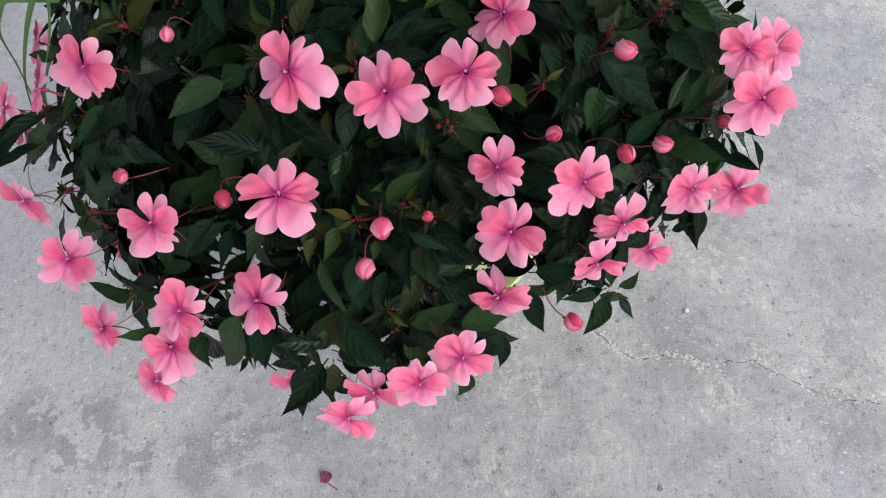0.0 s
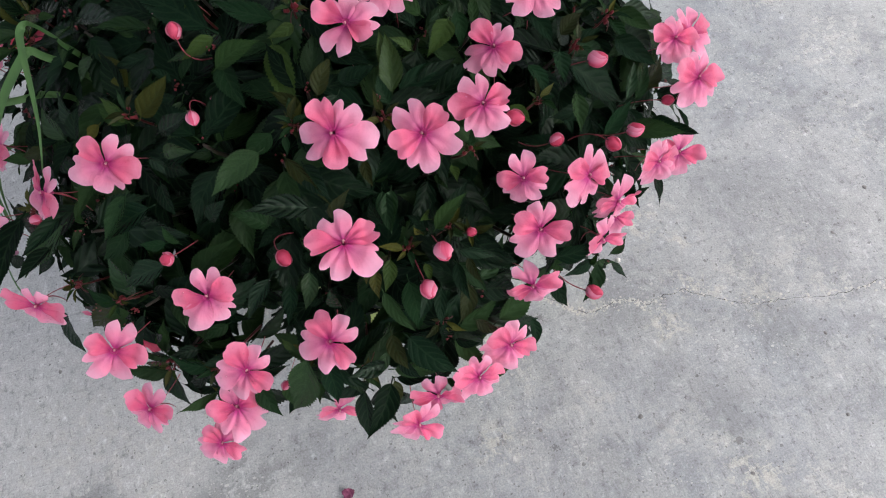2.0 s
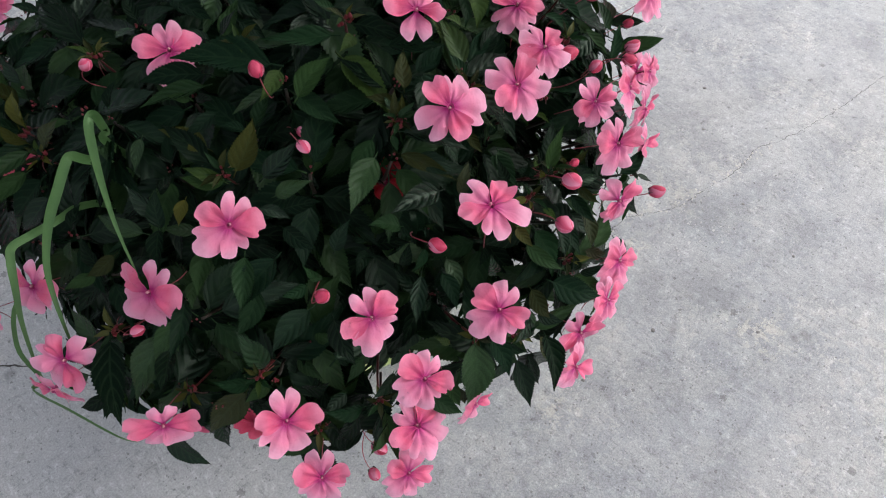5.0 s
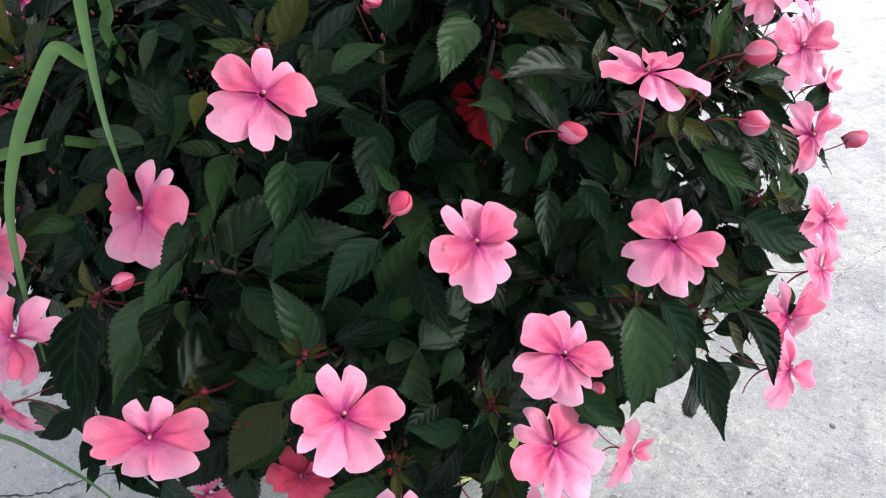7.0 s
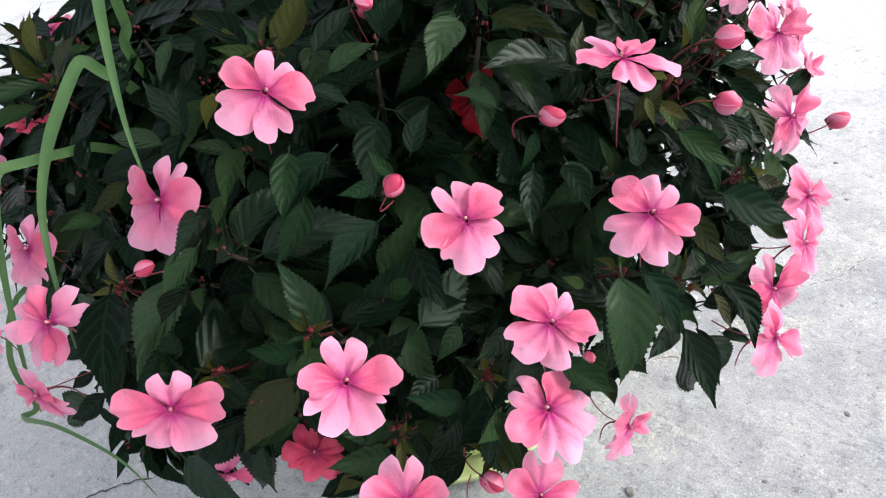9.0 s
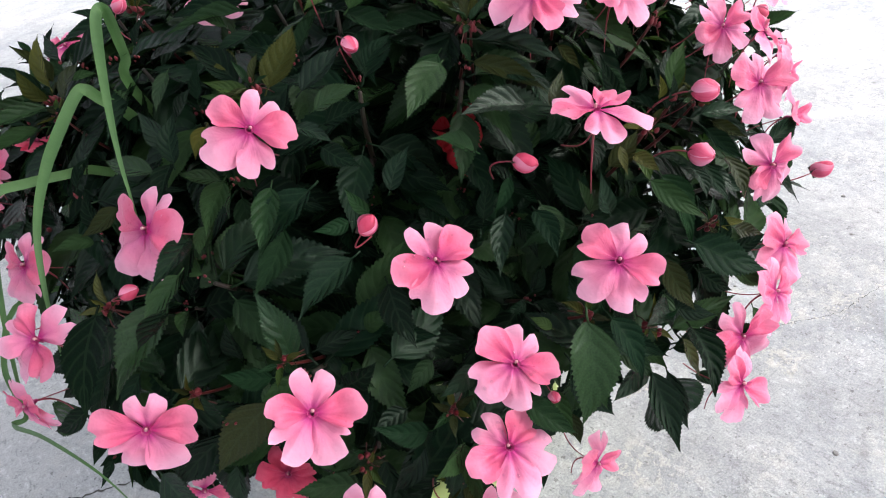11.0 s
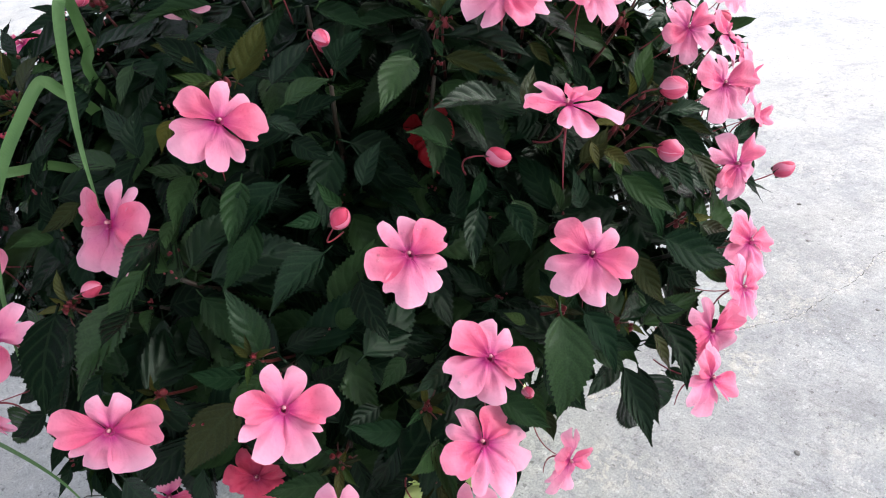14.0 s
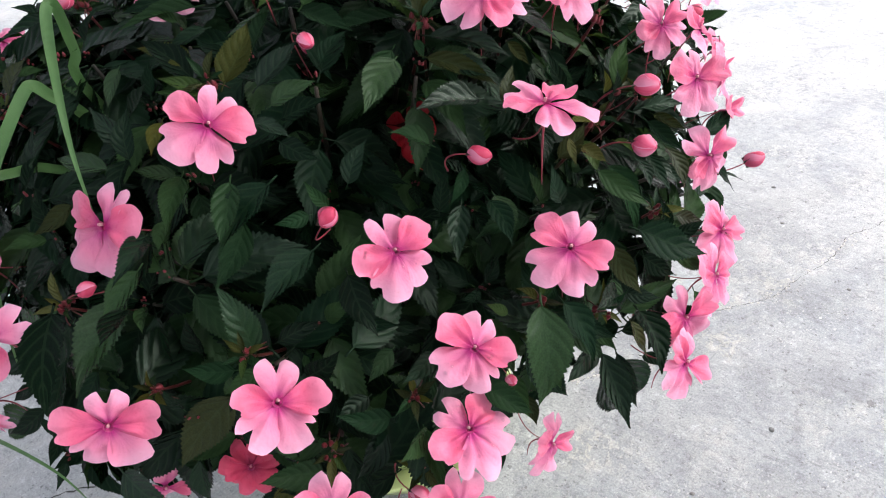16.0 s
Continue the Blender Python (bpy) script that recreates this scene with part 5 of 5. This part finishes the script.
leaf((-0.258, 0.521, 0.610), (-0.273, 0.529, 0.620), (-0.47, -0.51, 0.73), 2, 0, 1.08)
OPEN = [(b.lerp(t, f), outward(b.lerp(t, f)), 0.40 * (t - b).length) for b, t in PLACED for f in (0.45, 0.8)]


def shoot_tip(place, axis):
    """The growing point of a shoot: small folded bronze leaves round a knot of tiny red buds, on a red stalk."""
    rnd = random.Random(900 + round(1e5 * abs(place[0])))
    m = axes_matrix(place, axis, (0.3, 0.1, 1))
    tip = child("shoot_tip", mesh_of("shoot_tip", *join(*[shifted(lathe([(0.0, -1.6 * r), (0.8 * r, -0.8 * r), (r, 0.0), (0.6 * r, 1.2 * r), (0.0, 2.0 * r)], 7), (rnd.uniform(-1, 1) * 0.005, rnd.uniform(-1, 1) * 0.005, rnd.uniform(-0.003, 0.004))) for r in [rnd.uniform(0.0011, 0.0024) for _ in range(6)]]), TIPS), plant, "knot of tiny red buds at a shoot's tip", ROOT @ m)
    start = rnd.uniform(0, 6.28)
    for k in range(6):
        a, rise, ln = start + 1.05 * k + rnd.uniform(-0.3, 0.3), rnd.uniform(0.3, 1.2), rnd.uniform(0.012, 0.026)
        way = Vector((math.cos(a), math.sin(a), rise)).normalized()
        me = (BRONZE_MESHES if rnd.random() < 0.6 else YOUNG_MESHES)[k]
        child("young_leaf", me, tip, "", leaf_matrix(way * 0.002, way * ln, Vector((0, 0, 1)) - way * 0.4, 0.75))
    for k in range(3):
        a = rnd.uniform(0, 6.28)
        end = Vector((math.cos(a) * 0.011, math.sin(a) * 0.011, rnd.uniform(-0.020, -0.002)))
        v, f = tube(bend((0, 0, -0.004), end * 0.5 + Vector((0, 0, 0.006)), end, 6), 0.00045, 5)
        child("stalk", mesh_of("stalk", v, f, STEM_RED), tip, "thin red stalk")
    v, f = tube(bend((0, 0, 0), (0, 0, -0.03), (rnd.uniform(-0.01, 0.01), 0.012, -0.07), 6), [0.0007, 0.0009, 0.0011, 0.0012, 0.0013, 0.0014], 6)
    child("stem", mesh_of("stem", v, f, STEM_RED), tip, "reddish stem")


shoot_tip((-0.333, 0.332, 0.389), (-0.54, -0.62, 0.57))
shoot_tip((-0.284, 0.301, 0.420), (-0.40, -0.65, 0.65))
shoot_tip((-0.407, 0.480, 0.483), (-0.57, -0.24, 0.78))
shoot_tip((-0.156, 0.253, 0.426), (-0.14, -0.74, 0.66))
shoot_tip((-0.279, 0.462, 0.588), (-0.27, -0.22, 0.94))
shoot_tip((-0.083, 0.260, 0.464), (0.01, -0.67, 0.75))
shoot_tip((-0.364, 0.605, 0.565), (-0.41, -0.01, 0.91))
shoot_tip((-0.340, 0.746, 0.575), (-0.36, 0.19, 0.91))
shoot_tip((-0.394, 0.416, 0.440), (-0.60, -0.39, 0.70))
shoot_tip((-0.349, 0.372, 0.462), (-0.49, -0.46, 0.74))
shoot_tip((-0.195, 0.271, 0.453), (-0.20, -0.66, 0.72))
shoot_tip((-0.287, 0.299, 0.361), (-0.47, -0.74, 0.49))
shoot_tip((-0.086, 0.382, 0.596), (0.00, -0.33, 0.95))
shoot_tip((-0.026, 0.350, 0.568), (0.09, -0.39, 0.91))
shoot_tip((-0.096, 0.301, 0.528), (-0.01, -0.51, 0.86))
shoot_tip((-0.059, 0.307, 0.533), (0.05, -0.49, 0.87))
shoot_tip((0.143, 0.456, 0.561), (0.35, -0.24, 0.91))
shoot_tip((0.099, 0.424, 0.571), (0.28, -0.28, 0.92))
shoot_tip((-0.153, 0.396, 0.598), (-0.09, -0.30, 0.95))
shoot_tip((0.043, 0.378, 0.569), (0.20, -0.35, 0.92))
shoot_tip((-0.044, 0.301, 0.525), (0.07, -0.51, 0.86))
shoot_tip((-0.129, 0.480, 0.636), (-0.05, -0.17, 0.98))
shoot_tip((-0.205, 0.520, 0.633), (-0.15, -0.12, 0.98))
shoot_tip((-0.360, 0.639, 0.568), (-0.40, 0.04, 0.91))
shoot_tip((-0.284, 0.616, 0.615), (-0.26, 0.00, 0.96))
shoot_tip((-0.156, 0.397, 0.598), (-0.09, -0.30, 0.95))


def clear_of_flowers(base, tip):
    """Whether a leaf keeps out of the space before the open flowers."""
    for s in (0.35, 0.7, 1.0):
        p = base.lerp(tip, s)
        for c, n, size in FLOWERS:
            q = p - c
            h = q.dot(n)
            if -0.004 < h < 0.16 and (q - n * h).length < 0.030 * size + 0.10 * h:
                return False
        for c, n, size in BUDS:
            q, o = p - c, outward(c)
            h = q.dot(o)
            if 0.0 < h < 0.1 and (q - o * h).length < 0.014:
                return False
        for c, o, size in OPEN:
            q = p - c
            h = q.dot(o)
            if -0.004 < h < 0.08 and (q - o * h).length < size:
                return False
    return True


def build_foliage():
    """Shoots all over the dome, each with whorls of leaves; the large front ones are leaves of their own."""
    rnd = random.Random(21)
    mass_v, mass_f, mass_u, count = [], [], [], 0
    twigs = []
    shoots, inner = 300, 120
    tips_v, tips_f = [], []
    tufts = [Vector(p) for p in ((-0.385, 0.758, 0.512), (-0.337, 0.668, 0.581), (-0.406, 0.749, 0.514), (-0.381, 0.65, 0.549), (-0.387, 0.737, 0.537), (-0.351, 0.728, 0.556), (-0.408, 0.728, 0.517), (-0.411, 0.653, 0.514), (-0.334, 0.734, 0.567), (-0.366, 0.742, 0.541), (-0.401, 0.729, 0.511), (-0.333, 0.628, 0.588), (-0.31, 0.568, 0.599), (-0.046, 0.269, 0.477), (-0.08, 0.251, 0.442), (0.194, 0.466, 0.521), (0.206, 0.43, 0.478), (-0.359, 0.424, 0.506), (-0.424, 0.418, 0.449), (-0.326, 0.327, 0.394), (-0.297, 0.305, 0.35), (-0.164, 0.25, 0.397), (-0.094, 0.241, 0.384), (-0.037, 0.25, 0.425), (-0.431, 0.499, 0.448), (-0.39, 0.4, 0.417), (-0.353, 0.35, 0.377), (-0.279, 0.293, 0.381), (-0.18, 0.257, 0.421), (-0.31, 0.328, 0.447), (-0.386, 0.397, 0.424))]
    skirt = len(tufts)
    for k in range(26):
        a, r = radians(-165 + 155 * (k + 0.5) / 26), rnd.uniform(0.19, 0.27)
        tufts.append(Vector((CENTRE.x + r * math.cos(a), CENTRE.y + r * math.sin(a), rnd.uniform(0.29, 0.36))))
    for k in range(shoots + inner + len(tufts)):
        zz = 1 - 1.62 * (k + 0.5) / shoots if k < shoots else 1 - 1.5 * ((k - shoots) % inner + 0.5) / inner
        az = k * 2.39996 + rnd.uniform(-0.2, 0.2)
        rr = math.sqrt(max(0.0, 1 - zz * zz))
        d = Vector((rr * math.cos(az), rr * math.sin(az), zz + rnd.uniform(-0.05, 0.05)))
        deep = rnd.uniform(0.86, 0.97) if d.z > 0.72 else rnd.uniform(0.48, 0.77) if d.y < 0.25 and -0.6 < d.x < 0.38 else rnd.uniform(0.78, 0.94)
        if d.z < 0.05:
            deep = rnd.uniform(0.80, 0.95)
        tip = CENTRE + Vector((d.x * RADII.x, d.y * RADII.y, d.z * RADII.z)) * deep
        grown, droop = 1.0, 0.32
        if k >= shoots + inner:
            tip = tufts[k - shoots - inner]
        elif k >= shoots:
            tip, grown = CENTRE + (tip - CENTRE) * (0.62 / deep), 1.3
        low = 0.24 if tip.y > 0.45 else 0.35 if tip.x > -0.28 else 0.315
        if k >= shoots + inner + skirt:
            low = 0.235
        if tip.z < low + 0.02:
            continue
        droop += 0.7 * max(0.0, 0.35 - (tip.z - CENTRE.z) / RADII.z)
        out = outward(tip)
        axis = (out * 0.8 + Vector((0, 0, 0.42)) + Vector((rnd.uniform(-1, 1), rnd.uniform(-1, 1), rnd.uniform(-1, 1))) * 0.22).normalized()
        foot = CENTRE + (tip - CENTRE) * 0.42 + Vector((0, 0, -0.07))
        u = axis.orthogonal().normalized()
        w = axis.cross(u)
        made = 0
        for tier, (num, back, size0, rise) in enumerate(((3, 0.000, 0.030, 0.80), (5, 0.010, 0.056, 0.28), (6, 0.026, 0.070, -0.02), (4, 0.055, 0.064, -0.12))):
            start = rnd.uniform(0, 6.28)
            for j in range(num):
                a = start + 6.283 * j / num + rnd.uniform(-0.2, 0.2)
                way = u * math.cos(a) + w * math.sin(a)
                r = rise + rnd.uniform(-0.22, 0.22)
                way = (way + axis * r + Vector((0, 0, -droop if tier else -0.05))).normalized()
                ln = size0 * rnd.uniform(0.75, 1.18) * grown
                base = tip - axis * back + way * 0.004
                end = base + way * ln
                if on_dome(end) > (1.02 if end.y < 0.6 else 1.02 if end.x < -0.15 else 1.05) or end.z < low or not clear_of_flowers(base, end):
                    continue
                face = (axis * 0.8 + out * 0.25 + Vector((rnd.uniform(-1, 1), rnd.uniform(-1, 1), rnd.uniform(-1, 1))) * 0.34).normalized()
                shape, made = rnd.randrange(6), made + 1
                front = base.y < 0.50 and on_dome(base) > 0.74 and base.z > 0.24
                if front and N_LEAF[0] < 300:
                    leaf(base, end, face, shape, tier == 0 and rnd.random() < 0.15)
                    continue
                m = leaf_matrix(base, end, face)
                v, f, uv = LEAF_SHAPES[shape]
                n = len(mass_v)
                mass_v.extend([ROOT @ (m @ Vector(p)) for p in v])
                mass_f.extend([tuple(i + n for i in q) for q in f])
                mass_u.extend(uv)
                count += 1
        if made > 8:
            twigs.append(tube(bend(foot, tip - axis * 0.08, tip - axis * 0.012, 6), [0.0026, 0.0025, 0.0023, 0.0021, 0.0018, 0.0014], 5))
        for j in range(rnd.randrange(2, 6) if grown == 1.0 and made > 6 else 0):
            a, r = rnd.uniform(0, 6.28), rnd.uniform(0.0006, 0.0013)
            at = tip + axis * rnd.uniform(-0.004, 0.004) + (u * math.cos(a) + w * math.sin(a)) * rnd.uniform(0.001, 0.005)
            v, f = lathe([(0.0, -1.5 * r), (0.8 * r, -0.8 * r), (r, 0.0), (0.6 * r, 1.1 * r), (0.0, 1.8 * r)], 7)
            m = axes_matrix(at, axis + u * rnd.uniform(-0.5, 0.5), w)
            n = len(tips_v)
            tips_v.extend([ROOT @ (m @ Vector(p)) for p in v])
            tips_f.extend([tuple(i + n for i in q) for q in f])
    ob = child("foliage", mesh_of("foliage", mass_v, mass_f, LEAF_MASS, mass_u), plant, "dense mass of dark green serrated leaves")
    tagged(ob, kind="stuff")
    ob = child("young_bud", mesh_of("young_bud", tips_v, tips_f, TIPS), plant, "tiny dark red buds at the shoot tips")
    tagged(ob, kind="stuff")
    v, f = join(*twigs)
    ob = child("twig", mesh_of("twig", [ROOT @ Vector(p) for p in v], f, STEM), plant, "reddish green side shoots")
    tagged(ob, kind="stuff")
    for k in range(16):
        a = 2.4 * k
        foot = Vector((CENTRE.x + 0.06 * math.cos(a), CENTRE.y + 0.06 * math.sin(a), 0.188))
        top = CENTRE + Vector((0.20 * math.cos(a), 0.20 * math.sin(a), 0.02 + 0.08 * (k % 3)))
        v, f = tube(bend(foot, foot + Vector((0, 0, 0.12)), top, 9), [0.0075 - 0.0004 * i for i in range(9)], 8)
        child("stem", mesh_of("stem", [ROOT @ Vector(p) for p in v], f, STEM), plant)


build_foliage()


# ---- the grass that has grown up through the plant ----
def build_blade(parent, inv, points, width):
    """A long grass blade: a keeled ribbon through the points, tapering to its tip."""
    pts = [Vector(p) for p in points]
    path = []
    for k in range(len(pts) - 1):
        p0, p1, p2, p3 = pts[max(k - 1, 0)], pts[k], pts[k + 1], pts[min(k + 2, len(pts) - 1)]
        for s in range(6):
            t = s / 6
            path.append(0.5 * (2 * p1 + (p2 - p0) * t + (2 * p0 - 5 * p1 + 4 * p2 - p3) * t * t + (3 * p1 - p0 - 3 * p2 + p3) * t**3))
    path.append(pts[-1])
    verts, faces, uvs, side = [], [], [], None
    for k, p in enumerate(path):
        d = (path[min(k + 1, len(path) - 1)] - path[max(k - 1, 0)]).normalized()
        o = Vector((-0.25, -0.80, 0.55))
        s = d.cross(o)
        s = s.normalized() if s.length > 0.05 else side
        if side is not None:
            s = (s * 0.6 + side * (0.4 if s.dot(side) > 0 else -0.4)).normalized() if abs(s.dot(side)) > 0.1 else side
            s = s if s.dot(side) > 0 else -s
        side = s
        up = s.cross(d).normalized()
        f = k / (len(path) - 1)
        w = width * 0.5 * min(1.0, 0.55 + 2.0 * f) * min(1.0, 0.12 + 2.6 * (1 - f))
        for c, lift in ((-1, 0.0), (-0.5, -0.3), (0, -0.5), (0.5, -0.3), (1, 0.0)):
            verts.append(inv @ (p + s * (w * c) + up * (w * 0.7 * lift)))
            uvs.append((f, 0.5 + 0.5 * c))
    for k in range(len(path) - 1):
        for j in range(4):
            a = k * 5 + j
            faces.append((a, a + 1, a + 6, a + 5))
    child("blade", mesh_of("blade", verts, faces, BLADE, uvs), parent)


def build_grass():
    foot = Vector((CENTRE.x - 0.05, CENTRE.y - 0.02, 0.192))
    weed = new("grass_weed", None)
    weed.location = foot
    tagged(weed, "tuft of long bent green grass blades growing through the plant", "grass weed")
    inv = Matrix.Translation(-foot)
    build_blade(weed, inv, [foot, (-0.23, 0.58, 0.38), (-0.316, 0.563, 0.566), (-0.322, 0.545, 0.608), (-0.327, 0.528, 0.640), (-0.334, 0.521, 0.643), (-0.341, 0.517, 0.628), (-0.352, 0.509, 0.593), (-0.362, 0.494, 0.563), (-0.372, 0.464, 0.540)], 0.0066)
    build_blade(weed, inv, [foot, (-0.25, 0.57, 0.36), (-0.318, 0.561, 0.54), (-0.345, 0.558, 0.584), (-0.351, 0.558, 0.592), (-0.357, 0.556, 0.592), (-0.373, 0.55, 0.580), (-0.396, 0.545, 0.557), (-0.418, 0.534, 0.527), (-0.434, 0.512, 0.492), (-0.445, 0.50, 0.45)], 0.0078)
    build_blade(weed, inv, [foot, (-0.24, 0.58, 0.34), (-0.335, 0.570, 0.50), (-0.363, 0.566, 0.534), (-0.388, 0.557, 0.545), (-0.411, 0.553, 0.551), (-0.425, 0.550, 0.554), (-0.432, 0.545, 0.549), (-0.443, 0.536, 0.530), (-0.459, 0.545, 0.480), (-0.476, 0.548, 0.419), (-0.482, 0.552, 0.385)], 0.0066)
    build_blade(weed, inv, [foot, (-0.24, 0.60, 0.30), (-0.38, 0.60, 0.42), (-0.445, 0.60, 0.45), (-0.478, 0.58, 0.42), (-0.482, 0.555, 0.39), (-0.493, 0.551, 0.39), (-0.478, 0.497, 0.408), (-0.461, 0.447, 0.4), (-0.454, 0.466, 0.336)], 0.0042)


build_grass()


# ---- small things on the ground ----
def lump(name, place, size, mat, label, category, seed, flat=0.7):
    rnd = random.Random(seed)
    bm = bmesh.new()
    bmesh.ops.create_icosphere(bm, subdivisions=3, radius=1.0)
    off = Vector((rnd.random() * 9, rnd.random() * 9, rnd.random() * 9))
    for v in bm.verts:
        v.co *= 1 + 0.35 * noise.noise(v.co * 1.3 + off) + 0.12 * noise.noise(v.co * 4 + off)
        v.co = Vector((v.co.x * size, v.co.y * size * 0.8, max(v.co.z, -0.55) * size * flat))
    low = min(v.co.z for v in bm.verts)
    me = bpy.data.meshes.new(name)
    bm.to_mesh(me)
    bm.free()
    me.materials.append(mat)
    me.polygons.foreach_set("use_smooth", [True] * len(me.polygons))
    ob = new(name, me)
    ob.location, ob.rotation_euler = (place[0], place[1], -low - 0.0005), (0, 0, rnd.uniform(0, 6))
    return tagged(ob, label, category)


STONE = make_plain("grey_stone", (0.16, 0.16, 0.16), (0.30, 0.29, 0.28), 0.8, 90, relief=0.5)
lump("pebble", (0.268, 0.467), 0.0045, CHALK, "small white pebble lying on the concrete", "pebble", 1)
for n, (x, y, s) in enumerate(((-0.060, 0.354, 0.0065), (0.189, 0.222, 0.004), (0.30, 0.10, 0.003), (0.51, 0.25, 0.003), (0.39, 0.47, 0.0025), (0.62, 0.40, 0.003), (0.045, 0.25, 0.003), (-0.02, 0.25, 0.0022), (0.47, 0.13, 0.0028), (0.72, 0.46, 0.004), (-0.62, 0.57, 0.003), (-0.57, 0.62, 0.0035))):
    tagged(lump("stone_chip", (x, y), s, STONE, "small dark stone chip on the concrete", "stone chip", 30 + n, 0.5), group="stone chips on the floor")


def build_withered():
    """A shrivelled fallen flower: a few crumpled petals."""
    at = Vector((-0.241, 0.251, 0))
    thing = new("fallen_flower", None)
    thing.location = at
    tagged(thing, "withered purple fallen flower lying on the concrete", "fallen flower")
    rnd = random.Random(8)
    for k in range(7):
        v, f, u = petal_data(rnd.uniform(0.010, 0.016), 0.55, 0.1, 0.7, 0.16, k, -40 + 13 * k + rnd.uniform(-8, 8), 0.2)
        v = [(x, y - 0.008, 0.0012 + abs(z) * 0.8 + 0.003 * abs(noise.noise((x * 260, y * 260, k))) + 0.0006 * k) for x, y, z in v]
        child("petal", mesh_of("dry_petal", v, f, DRY, u), thing, "", Matrix.Rotation(radians(25), 4, "Z"))
    v, f = tube(bend((0, -0.008, 0.002), (0.003, -0.014, 0.003), (0.008, -0.021, 0.0012), 6), 0.0008, 6)
    child("stalk", mesh_of("dry_stalk", v, f, DRY), thing, "", Matrix.Rotation(radians(25), 4, "Z"))


build_withered()


SMEAR = make_plain("thin_white_smear", (0.36, 0.365, 0.37), (0.50, 0.50, 0.50), 0.7, 70, relief=0.5, dist=0.003)


def build_splash():
    """A dried white splash on the floor: a thin film with a torn rim."""
    rnd = random.Random(4)
    n, verts, faces = 40, [(0, 0, 0.0012)], []
    for k in range(n):
        a = 2 * math.pi * k / n
        r = 0.030 * (1 + 0.5 * noise.noise((3 * math.cos(a), 3 * math.sin(a), 2.0)) + rnd.uniform(-0.12, 0.12))
        verts.append((1.5 * r * math.cos(a), 0.75 * r * math.sin(a), 0.0008))
    faces = [(0, 1 + k, 1 + (k + 1) % n) for k in range(n)]
    ob = new("paint_splash", mesh_of("paint_splash", verts, faces, SMEAR))
    ob.location, ob.rotation_euler = (1.005, 0.625, 0.0), (0, 0, radians(-35))
    tagged(ob, "dried white paint splash on the concrete", "paint splash")


build_splash()
